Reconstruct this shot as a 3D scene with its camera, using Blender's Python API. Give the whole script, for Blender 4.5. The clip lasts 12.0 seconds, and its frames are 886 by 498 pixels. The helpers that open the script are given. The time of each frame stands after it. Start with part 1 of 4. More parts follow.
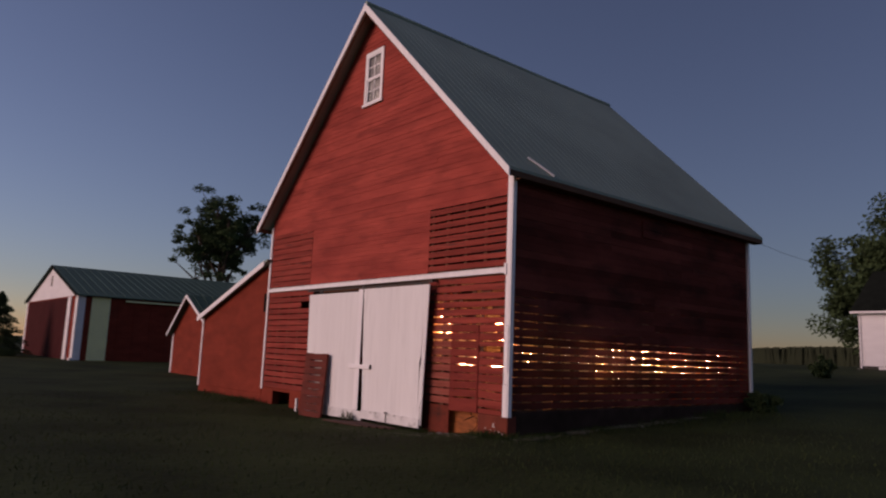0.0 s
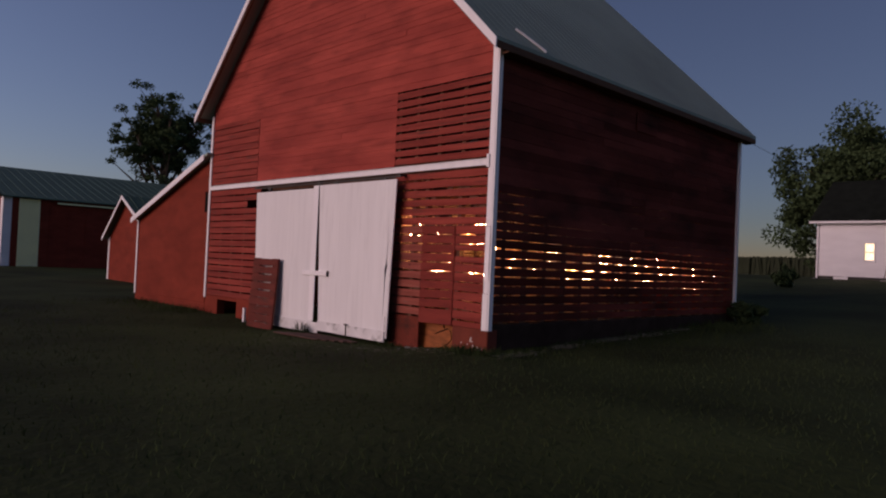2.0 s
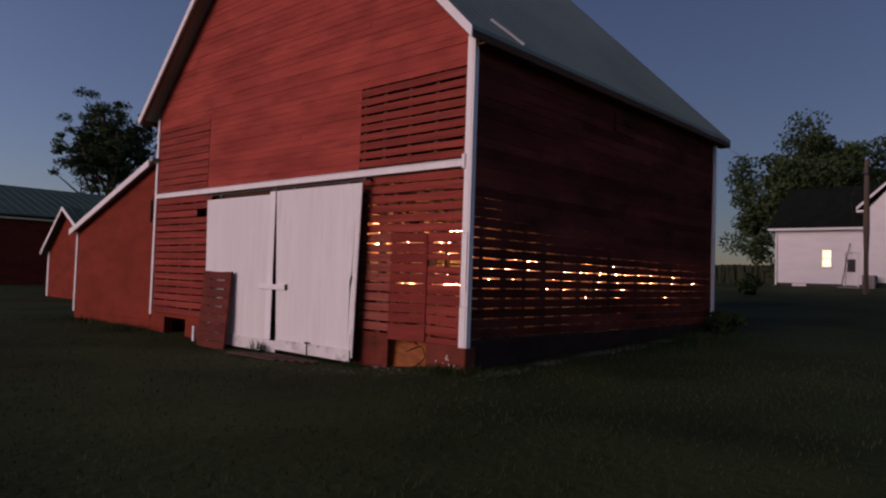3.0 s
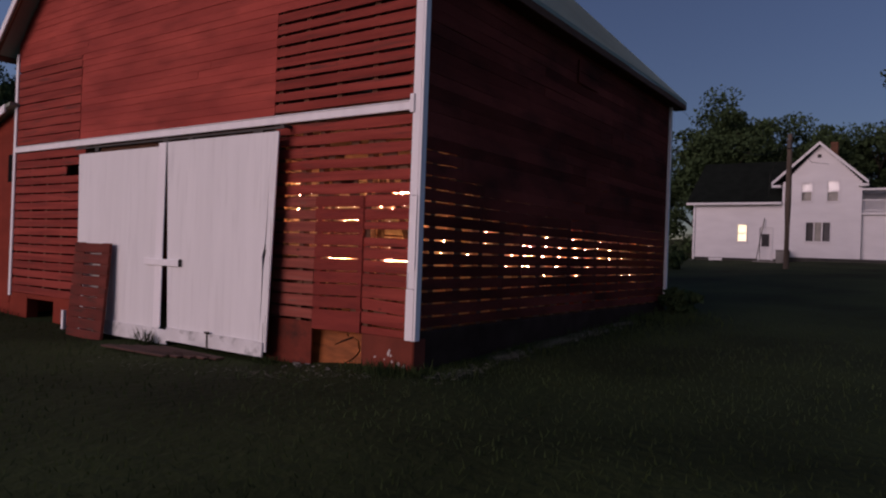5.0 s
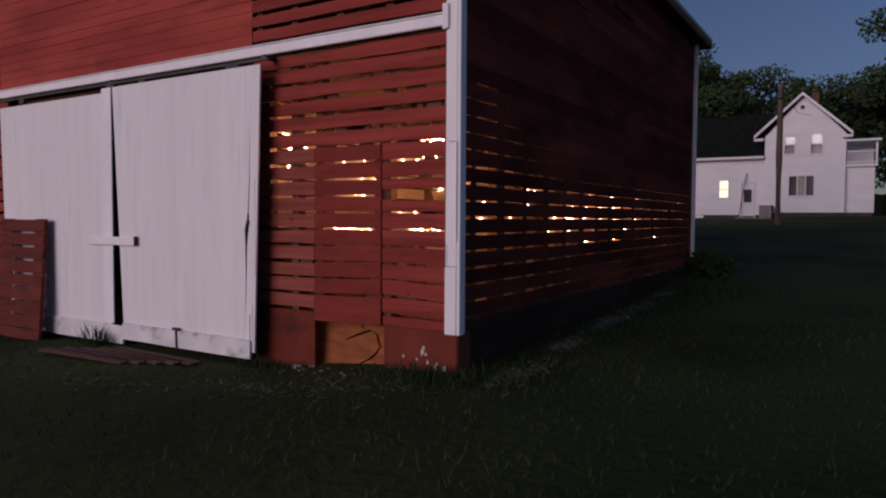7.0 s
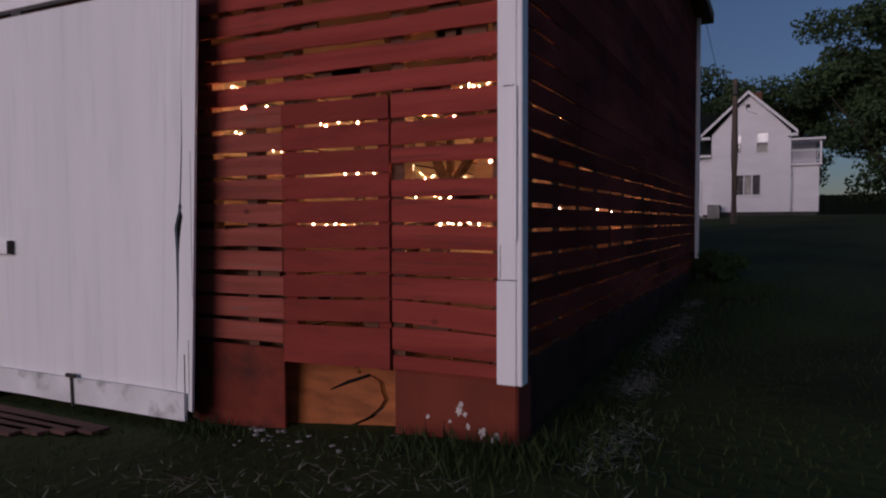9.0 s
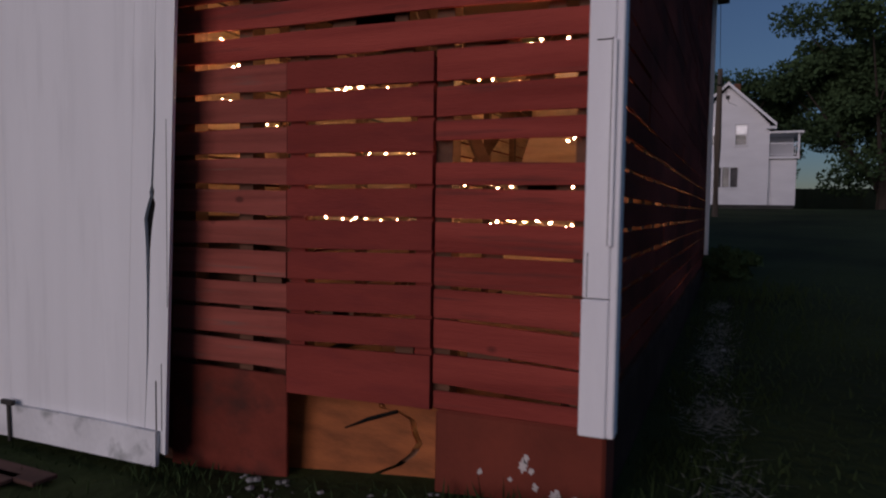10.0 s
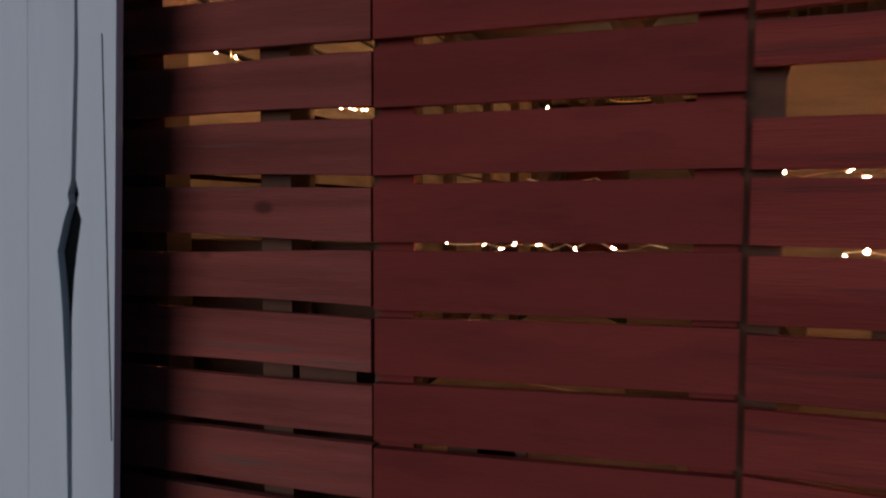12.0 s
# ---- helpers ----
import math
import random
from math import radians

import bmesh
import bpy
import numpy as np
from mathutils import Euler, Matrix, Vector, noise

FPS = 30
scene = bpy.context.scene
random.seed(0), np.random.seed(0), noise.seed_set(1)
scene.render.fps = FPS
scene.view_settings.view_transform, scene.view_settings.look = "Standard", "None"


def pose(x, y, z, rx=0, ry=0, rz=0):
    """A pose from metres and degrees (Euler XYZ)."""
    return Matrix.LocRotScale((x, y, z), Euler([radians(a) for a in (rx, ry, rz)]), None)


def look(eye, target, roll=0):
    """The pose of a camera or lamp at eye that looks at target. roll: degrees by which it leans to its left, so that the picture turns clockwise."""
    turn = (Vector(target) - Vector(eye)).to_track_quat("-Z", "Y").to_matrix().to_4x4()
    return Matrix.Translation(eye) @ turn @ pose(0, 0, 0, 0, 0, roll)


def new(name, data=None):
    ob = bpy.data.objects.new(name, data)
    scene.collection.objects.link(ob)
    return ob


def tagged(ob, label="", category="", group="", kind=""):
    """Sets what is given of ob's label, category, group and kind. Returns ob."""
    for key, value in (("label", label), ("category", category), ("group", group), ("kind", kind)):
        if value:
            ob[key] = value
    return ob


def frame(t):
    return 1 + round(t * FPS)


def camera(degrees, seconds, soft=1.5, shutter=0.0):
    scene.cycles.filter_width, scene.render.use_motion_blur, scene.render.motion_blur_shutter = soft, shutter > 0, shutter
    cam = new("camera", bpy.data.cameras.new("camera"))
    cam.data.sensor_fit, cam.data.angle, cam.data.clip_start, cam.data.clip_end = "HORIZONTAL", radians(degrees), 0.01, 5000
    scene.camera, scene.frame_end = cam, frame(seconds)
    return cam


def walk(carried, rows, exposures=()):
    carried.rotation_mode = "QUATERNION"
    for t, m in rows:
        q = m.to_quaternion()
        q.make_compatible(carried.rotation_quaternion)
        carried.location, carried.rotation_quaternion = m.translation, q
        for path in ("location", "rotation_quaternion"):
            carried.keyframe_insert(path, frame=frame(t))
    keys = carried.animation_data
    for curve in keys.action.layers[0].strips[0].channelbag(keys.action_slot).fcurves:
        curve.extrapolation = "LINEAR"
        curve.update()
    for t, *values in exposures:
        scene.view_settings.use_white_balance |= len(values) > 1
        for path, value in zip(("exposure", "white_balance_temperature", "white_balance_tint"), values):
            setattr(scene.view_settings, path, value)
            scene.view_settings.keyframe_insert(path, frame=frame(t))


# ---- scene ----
cam = camera(65.0, 12.0, 2.1, 0.4)
PATH = [
    (0, (-0.743, -0.268, 1.875), (0.528, 1.247, 2.168), 2.3),
    (0.5, (-0.622, 0.186, 1.861), (0.728, 1.633, 2.154), 2.1),
    (1, (-0.285, 0.546, 1.835), (1.088, 1.98, 2.079), 1.7),
    (1.5, (-0.043, 0.975, 1.825), (1.347, 2.403, 2.001), 2.0),
    (2, (0.305, 1.444, 1.799), (1.7, 2.877, 1.838), 2.6),
    (2.5, (0.578, 1.855, 1.796), (1.999, 3.26, 1.862), 2.2),
    (3, (0.876, 2.349, 1.777), (2.355, 3.694, 1.854), 1.9),
    (3.5, (1.24, 2.741, 1.761), (2.769, 4.03, 1.805), 2.4),
    (3.7, (1.372, 2.879, 1.777), (2.905, 4.164, 1.81), 1.7),
    (5.3, (2.465, 4.422, 1.77), (4.129, 5.533, 1.783), 1.5),
    (5.5, (2.585, 4.608, 1.761), (4.261, 5.7, 1.781), 0.7),
    (6, (2.914, 5.043, 1.724), (4.639, 6.055, 1.715), -0.1),
    (6.5, (3.198, 5.47, 1.738), (4.934, 6.465, 1.731), -0.5),
    (7, (3.495, 5.928, 1.746), (5.197, 6.975, 1.659), 0.3),
    (7.2, (3.573, 6.142, 1.751), (5.293, 7.159, 1.659), 0.8),
    (8.8, (4.831, 7.531, 1.641), (6.632, 8.4, 1.599), -0.2),
    (9, (5.026, 7.677, 1.65), (6.824, 8.549, 1.575), -0.2),
    (9.5, (5.368, 8.11, 1.67), (7.185, 8.936, 1.544), 0.1),
    (10, (5.747, 8.518, 1.697), (7.584, 9.3, 1.583), 0.9),
    (10.5, (6.073, 8.97, 1.703), (7.927, 9.709, 1.571), -2.3),
    (11, (6.47, 9.316, 1.672), (8.337, 10.013, 1.499), -0.7),
    (11.5, (6.872, 9.674, 1.697), (8.741, 10.381, 1.61), -0.0),
    (12, (7.222, 9.99, 1.728), (9.113, 10.631, 1.616), 0.2),
]
walk(cam, [(t, look(eye, target, roll)) for t, eye, target, roll in PATH],
     exposures=[(0, 1.20, 7550, 20), (2.0, 1.02, 7100, 20), (3.5, 0.98, 6850, 20), (6.5, 0.87, 6250, 15), (9.0, 0.74, 5950, 9), (10.5, 0.52, 5750, -1), (11.3, 0.41, 5420, -8), (12, 0.21, 5080, -15)])

# ---- world and light ----
SUN_FROM = Vector((-1.0, 0.24, 0.19)).normalized()
world = bpy.data.worlds.new("dusk_sky")
scene.world = world
world.use_nodes = True
wn = world.node_tree.nodes
sky = wn.new("ShaderNodeTexSky")
sky.sky_type, sky.sun_disc = "NISHITA", False
sky.sun_elevation, sky.sun_rotation = radians(5.0), radians(326)
sky.altitude, sky.air_density, sky.dust_density, sky.ozone_density = 200, 1.0, 0.2, 3.6
haze = wn.new("ShaderNodeMixRGB")
haze.blend_type = "MULTIPLY"
haze.inputs[0].default_value, haze.inputs[2].default_value = 1.0, (1.12, 0.94, 1.08, 1)
dull = wn.new("ShaderNodeHueSaturation")
dull.inputs["Saturation"].default_value = 0.86
world.node_tree.links.new(sky.outputs[0], dull.inputs["Color"])
world.node_tree.links.new(dull.outputs[0], haze.inputs[1])
world.node_tree.links.new(haze.outputs[0], wn["Background"].inputs[0])
wn["Background"].inputs[1].default_value = 0.049
sun = new("sun", bpy.data.lights.new("sun", "SUN"))
sun.data.energy, sun.data.angle, sun.data.color = 0.96, radians(40), (1.0, 0.75, 0.74)
sun.matrix_world = look((0, 0, 30), Vector((0, 0, 30)) - SUN_FROM)

# ---- materials ----
def mat(name, base, rough=0.8, var=0.25, scale=3.0, stretch=(1, 1, 1), fine=40.0, bump=0.2, tint=None, rnd=0.0, metal=0.0, spec=0.3, wear=None, wear_at=0.62, dist=0.004, knots=0.0, wear_soft=0.05):
    """Colour with variation at two scales, a shift from piece to piece, optional worn patches, and fine relief."""
    m = bpy.data.materials.new(name)
    m.use_nodes = True
    n, l = m.node_tree.nodes, m.node_tree.links
    b = n["Principled BSDF"]
    b.inputs["Roughness"].default_value, b.inputs["Metallic"].default_value = rough, metal
    b.inputs["Specular IOR Level"].default_value = spec
    co = n.new("ShaderNodeTexCoord")
    mp = n.new("ShaderNodeMapping")
    mp.inputs["Scale"].default_value = stretch
    l.new(co.outputs["Object"], mp.inputs["Vector"])
    big, small = n.new("ShaderNodeTexNoise"), n.new("ShaderNodeTexNoise")
    big.inputs["Scale"].default_value, big.inputs["Detail"].default_value = scale, 5
    small.inputs["Scale"].default_value, small.inputs["Detail"].default_value = fine, 3
    l.new(mp.outputs[0], big.inputs["Vector"])
    l.new(mp.outputs[0], small.inputs["Vector"])
    ramp = n.new("ShaderNodeMixRGB")
    dark = [c * (1 - var) for c in base]
    light = [min(1, c * (1 + var)) for c in (tint or base)]
    ramp.inputs[1].default_value, ramp.inputs[2].default_value = (*dark, 1), (*light, 1)
    add = n.new("ShaderNodeMath")
    add.operation = "MULTIPLY_ADD"
    add.inputs[1].default_value, add.inputs[2].default_value = 0.4, 0.0
    l.new(small.outputs[0], add.inputs[0])
    st = n.new("ShaderNodeMapRange")
    st.inputs[1].default_value, st.inputs[2].default_value = 0.3, 0.7
    st.inputs[3].default_value, st.inputs[4].default_value = 0.0, 0.8
    l.new(big.outputs[0], st.inputs[0])
    l.new(st.outputs[0], add.inputs[2])
    l.new(add.outputs[0], ramp.inputs[0])
    out = ramp.outputs[0]
    if wear:
        wn_ = n.new("ShaderNodeTexNoise")
        wn_.inputs["Scale"].default_value, wn_.inputs["Detail"].default_value = scale * 2.3, 8
        l.new(mp.outputs[0], wn_.inputs["Vector"])
        wr = n.new("ShaderNodeMapRange")
        wr.inputs[1].default_value, wr.inputs[2].default_value = wear_at, wear_at + wear_soft
        l.new(wn_.outputs[0], wr.inputs[0])
        wm = n.new("ShaderNodeMixRGB")
        wm.inputs[2].default_value = (*wear, 1)
        l.new(wr.outputs[0], wm.inputs[0])
        l.new(out, wm.inputs[1])
        out = wm.outputs[0]
    if knots:
        kv = n.new("ShaderNodeTexVoronoi")
        kv.inputs["Scale"].default_value = 2.3
        kmap = n.new("ShaderNodeMapping")
        kmap.inputs["Scale"].default_value = [1 + 0.6 * (c > 1) for c in stretch]
        l.new(co.outputs["Object"], kmap.inputs["Vector"])
        l.new(kmap.outputs[0], kv.inputs["Vector"])
        kr = n.new("ShaderNodeMapRange")
        kr.inputs[1].default_value, kr.inputs[2].default_value = 0.045, 0.085
        kr.inputs[3].default_value, kr.inputs[4].default_value = knots, 0.0
        l.new(kv.outputs["Distance"], kr.inputs[0])
        km = n.new("ShaderNodeMixRGB")
        km.inputs[2].default_value = (0.03, 0.016, 0.013, 1)
        l.new(kr.outputs[0], km.inputs[0])
        l.new(out, km.inputs[1])
        out = km.outputs[0]
    if rnd:
        oi = n.new("ShaderNodeObjectInfo")
        hs = n.new("ShaderNodeHueSaturation")
        mr = n.new("ShaderNodeMapRange")
        mr.inputs[3].default_value, mr.inputs[4].default_value = 1 - rnd, 1 + rnd
        l.new(oi.outputs["Random"], mr.inputs[0])
        l.new(mr.outputs[0], hs.inputs["Value"])
        l.new(out, hs.inputs["Color"])
        out = hs.outputs[0]
    l.new(out, b.inputs["Base Color"])
    if bump:
        bp = n.new("ShaderNodeBump")
        bp.inputs["Strength"].default_value, bp.inputs["Distance"].default_value = bump, dist
        l.new(small.outputs[0], bp.inputs["Height"])
        l.new(bp.outputs[0], b.inputs["Normal"])
    return m


RED = mat("red_barn_paint", (0.225, 0.036, 0.028), 0.8, 0.26, 1.9, (1, 0.3, 5.5), 40, 1.0, (0.27, 0.052, 0.038), 0.12, wear=(0.15, 0.042, 0.033), wear_at=0.58, wear_soft=0.14, knots=0.5, spec=0.12)
REDWORN = mat("worn_red_barn_paint", (0.215, 0.060, 0.045), 0.85, 0.28, 2.4, (1, 0.35, 7.0), 46, 1.0, (0.27, 0.074, 0.055), 0.12, wear=(0.20, 0.105, 0.082), wear_at=0.60, wear_soft=0.16, knots=0.6, spec=0.1)
REDLAP = mat("red_siding_paint", (0.27, 0.045, 0.037), 0.8, 0.16, 0.8, (1, 0.6, 2.6), 26, 0.4, (0.37, 0.070, 0.052), 0.05, spec=0.1, wear=(0.195, 0.037, 0.029), wear_at=0.47, wear_soft=0.36)
# Barn red taken darker: the side wall's shade is put into this colour.
REDSIDE = mat("shaded_red_barn_paint", (0.112, 0.027, 0.020), 0.9, 0.35, 0.7, (0.6, 1, 1.6), 30, 0.5, (0.150, 0.035, 0.026), 0.28, spec=0.03, wear=(0.055, 0.020, 0.016), wear_at=0.46, wear_soft=0.3)
REDDOOR = mat("darker_red_paint", (0.200, 0.037, 0.028), 0.8, 0.16, 2.0, (1, 0.6, 3), 34, 0.6, rnd=0.06, spec=0.1, wear=(0.17, 0.032, 0.027), wear_at=0.52, wear_soft=0.2)
PANELRED = mat("faded_brown_red_paint", (0.135, 0.036, 0.028), 0.85, 0.3, 2.2, (1, 0.5, 3), 34, 0.7, rnd=0.12, spec=0.08, wear=(0.085, 0.038, 0.030), wear_at=0.52, wear_soft=0.2)
REDPLAIN = mat("red_wall_paint", (0.195, 0.034, 0.020), 0.8, 0.22, 1.2, (1, 1, 2.5), 30, 0.4, spec=0.1)
MAROON = mat("dark_maroon_metal", (0.060, 0.018, 0.018), 0.9, 0.15, 1.0, bump=0.1, spec=0.03)
SHEDROOF = mat("dark_green_metal_roof", (0.068, 0.115, 0.082), 0.6, 0.15, 0.5, (1, 1, 1), 12, 0.1, spec=0.2)
WHITE = mat("white_paint", (0.84, 0.83, 0.84), 0.6, 0.07, 1.5, (4, 4, 0.6), 40, 0.3, rnd=0.015, wear=(0.45, 0.42, 0.40), wear_at=0.72)
HOUSEWHITE = mat("white_siding_paint", (0.74, 0.73, 0.74), 0.6, 0.06, 0.8, (1, 1, 3), 25, 0.15)
ROOF = mat("green_metal_roof", (0.270, 0.325, 0.262), 0.7, 0.16, 0.5, (1, 1, 1), 12, 0.1, metal=0.0, spec=0.4, rnd=0.05)
SHINGLE = mat("dark_shingle", (0.013, 0.016, 0.013), 0.95, 0.3, 2, (1, 1, 1), 14, 0.6, spec=0.03)
WOOD = mat("bare_wood", (0.36, 0.20, 0.12), 0.8, 0.3, 2.5, (1, 1, 6), 30, 0.5, rnd=0.25)
# Plywood pushed to orange: the bulbs' warm light is put into its colour.
PLY = mat("bulb_orange_plywood", (0.25, 0.078, 0.022), 0.75, 0.5, 3.0, (1, 1, 4), 30, 0.4)
STUD = mat("stud_wood", (0.12, 0.055, 0.032), 0.85, 0.3, 2.5, (1, 1, 6), 30, 0.4)
CONCRETE = mat("concrete", (0.20, 0.19, 0.175), 0.9, 0.35, 2.2, (1, 1, 1), 30, 0.7, dist=0.01)
# Much darker and browner than CONCRETE.
FOUND = mat("dark_foundation", (0.045, 0.027, 0.021), 0.95, 0.4, 2.2, (1, 1, 1), 30, 0.7, dist=0.01, spec=0.04)
REDCONC = mat("red_painted_concrete", (0.15, 0.029, 0.015), 0.8, 0.25, 2.5, (1, 1, 1), 30, 0.5, wear=(0.62, 0.58, 0.55), wear_at=0.70)
GRASS = mat("lawn", (0.021, 0.029, 0.009), 0.95, 0.45, 0.35, (1, 1, 1), 9, 0.8, (0.034, 0.046, 0.015), dist=0.03, spec=0.1)
BLADE = mat("grass_blades", (0.019, 0.031, 0.010), 0.9, 0.4, 0.5, (1, 1, 1), 6, 0, (0.037, 0.055, 0.021), spec=0.05)
LEAF = mat("leaves", (0.040, 0.064, 0.029), 0.9, 0.45, 0.5, (1, 1, 1), 5, 0, (0.045, 0.072, 0.032), spec=0.05)
BARK = mat("bark", (0.045, 0.036, 0.028), 0.9, 0.3, 2, (1, 1, 0.3), 12, 0.8, dist=0.03)
CORN = mat("corn_leaves", (0.022, 0.030, 0.014), 0.85, 0.35, 0.3, (1, 1, 1), 3, 0)
# Near-black that holds the darkness inside cracks, slots and a plywood shadow.
BLACK = mat("gap_shadow_black", (0.010, 0.010, 0.010), 0.95, 0.2, 5, bump=0.2, spec=0.02)
IRON = mat("dark_iron", (0.06, 0.055, 0.05), 0.6, 0.3, 8, metal=0.6)
CREAM = mat("pale_yellow_metal", (0.84, 0.82, 0.44), 0.6, 0.08, 1, bump=0.1)
POLEWOOD = mat("weathered_pole", (0.11, 0.085, 0.065), 0.9, 0.3, 2, (1, 1, 0.3), 20, 0.5)
# Red darkened to hold the shade over the wall's foot, plus splash stains.
BASERED = mat("shaded_splashed_red", (0.145, 0.033, 0.022), 0.85, 0.35, 1.8, (1, 1, 1.4), 24, 0.6, spec=0.08, wear=(0.075, 0.028, 0.021), wear_at=0.47, wear_soft=0.22)
BLOCK = mat("dark_grey_block", (0.05, 0.05, 0.045), 0.95, 0.3, 2.0)
STONE = mat("pale_stone", (0.24, 0.235, 0.22), 0.9, 0.35, 8, rnd=0.5)
CHIP = mat("chipped_plaster", (0.52, 0.47, 0.44), 0.9, 0.25, 9, bump=0.3)
DOORWHITE = mat("weathered_white_planks", (0.78, 0.78, 0.78), 0.65, 0.05, 1.1, (4, 4, 0.4), 45, 0.3, rnd=0.015, wear=(0.71, 0.71, 0.71), wear_at=0.54, wear_soft=0.22)
DOORFOOT = mat("grimy_white_board", (0.68, 0.68, 0.68), 0.7, 0.2, 2.2, (1, 1, 1), 30, 0.5, wear=(0.34, 0.35, 0.34), wear_at=0.55, wear_soft=0.14)
WIRE = mat("power_line", (0.02, 0.018, 0.012), 0.7, 0.1)
COPPER = mat("copper_lamp_wire", (0.75, 0.42, 0.2), 0.3, 0.1, metal=1.0)
CURTAIN = mat("curtain", (0.86, 0.84, 0.82), 0.9, 0.08)
# Near-black colour that holds the dimness of the rooms behind the windows.
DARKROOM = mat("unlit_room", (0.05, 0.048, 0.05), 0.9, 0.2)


def emitter(name, colour, strength):
    m = bpy.data.materials.new(name)
    m.use_nodes = True
    b = m.node_tree.nodes["Principled BSDF"]
    b.inputs["Base Color"].default_value = (*colour, 1)
    b.inputs["Emission Color"].default_value = (*colour, 1)
    b.inputs["Emission Strength"].default_value = strength
    return m


BULB = emitter("warm_bulb", (1.0, 0.58, 0.29), 560.0)
LAMPWIN = emitter("lamplit_blind", (1.0, 0.80, 0.50), 0.6)
GLASS = bpy.data.materials.new("window_glass")
GLASS.use_nodes = True
_g = GLASS.node_tree.nodes["Principled BSDF"]
_g.inputs["Base Color"].default_value = (0.9, 0.93, 0.95, 1)
_g.inputs["Roughness"].default_value = 0.03
_g.inputs["Transmission Weight"].default_value = 1.0
_g.inputs["IOR"].default_value = 1.16

# ---- builders ----
rng = random.Random(7)


def thing(name, base, label, category, group="", kind=""):
    ob = new(name)
    ob.location = base
    ob.empty_display_size = 0.2
    tagged(ob, label, category, group, kind)
    return ob


def link(name, me, material, parent=None, label=""):
    if material and not me.materials:
        me.materials.append(material)
    ob = new(name, me)
    if parent is not None:
        ob.parent = parent
        if parent.type == "EMPTY":
            ob.matrix_parent_inverse = Matrix.Translation(-parent.location)
    if label:
        ob["label"] = label
    return ob


def raw(name, verts, faces, material, parent=None, label=""):
    me = bpy.data.meshes.new(name)
    me.from_pydata([tuple(v) for v in verts], [], faces)
    return link(name, me, material, parent, label)


def part(name, bm, material, parent=None, label=""):
    me = bpy.data.meshes.new(name)
    bmesh.ops.recalc_face_normals(bm, faces=bm.faces)
    bm.to_mesh(me)
    bm.free()
    return link(name, me, material, parent, label)


BOXF = [(0, 3, 2, 1), (4, 5, 6, 7), (0, 1, 5, 4), (1, 2, 6, 5), (2, 3, 7, 6), (3, 0, 4, 7)]


def add_box(bm, lo, hi, bevel=0.0, m=None):
    (a, b, c), (d, e, f) = lo, hi
    vs = [bm.verts.new(p) for p in [(a, b, c), (d, b, c), (d, e, c), (a, e, c), (a, b, f), (d, b, f), (d, e, f), (a, e, f)]]
    fs = [bm.faces.new([vs[i] for i in q]) for q in BOXF]
    if m is not None:
        bmesh.ops.transform(bm, matrix=m, verts=vs)
    if bevel:
        bmesh.ops.bevel(bm, geom=list({ed for f_ in fs for ed in f_.edges}), offset=bevel, segments=1, affect="EDGES")
    return vs


def box(name, lo, hi, material, parent=None, label="", bevel=0.006):
    bm = bmesh.new()
    add_box(bm, lo, hi, bevel)
    return part(name, bm, material, parent, label)


def boxes(name, pairs, material, parent=None, label=""):
    verts, faces = [], []
    for (a, b, c), (d, e, f) in pairs:
        k = len(verts)
        verts += [(a, b, c), (d, b, c), (d, e, c), (a, e, c), (a, b, f), (d, b, f), (d, e, f), (a, e, f)]
        faces += [tuple(i + k for i in q) for q in BOXF]
    return raw(name, verts, faces, material, parent, label)


def prism(name, outline, offset, material, parent=None, label="", bevel=0.0):
    """A flat outline pushed along offset."""
    bm = bmesh.new()
    o = Vector(offset)
    a = [bm.verts.new(p) for p in outline]
    b = [bm.verts.new(Vector(p) + o) for p in outline]
    n = len(a)
    bm.faces.new(a)
    bm.faces.new(b[::-1])
    for i in range(n):
        bm.faces.new((a[i], b[i], b[(i + 1) % n], a[(i + 1) % n]))
    if bevel:
        bmesh.ops.bevel(bm, geom=list(bm.edges), offset=bevel, segments=1, affect="EDGES")
    return part(name, bm, material, parent, label)


def board(name, along, u0, u1, v0, v1, face, thick, material, parent, lean=0.0, wob=0.003, cut=None, seg=0.45, rise=(0.0, 0.0)):
    """A rough board: runs along 'y' (on a wall that faces -x) or 'x' (on a wall that faces -y), its edges slightly uneven.
    v0, v1: lower and upper height; lean: how far its lower edge stands proud; rise: lift of its two ends; cut(v): limits of u at a height."""
    n = max(2, int((u1 - u0) / seg) + 1)
    ph, off = rng.random() * 50, rng.uniform(-0.003, 0.003)
    slope = rng.uniform(-1, 1) * wob * 0.8
    verts, faces = [], []
    for i in range(n + 1):
        s = i / n
        for k, v in enumerate((v0, v1)):
            lo, hi = (u0, u1) if cut is None else cut(v, u0, u1)
            u = lo + (hi - lo) * s
            w = v + wob * noise.noise((u * 1.7, ph + 9 * k, 0.3)) * 1.6 + slope * (s - 0.5) * 2 + rise[0] * (1 - s) + rise[1] * s
            d = face + off - (lean if k == 0 else 0) + 0.004 * noise.noise((u * 0.9, ph, 4.0))
            for dd in (d, d + thick):
                verts.append((dd, u, w) if along == "y" else (u, dd, w))
    for i in range(n):
        a, b = 4 * i, 4 * i + 4
        faces += [(a, b, b + 2, a + 2), (a + 1, a + 3, b + 3, b + 1), (a, a + 1, b + 1, b), (a + 2, b + 2, b + 3, a + 3)]
    e = 4 * n
    faces += [(0, 2, 3, 1), (e, e + 1, e + 3, e + 2)]
    if along == "x":
        faces = [q[::-1] for q in faces]
    return raw(name, verts, faces, material, parent)


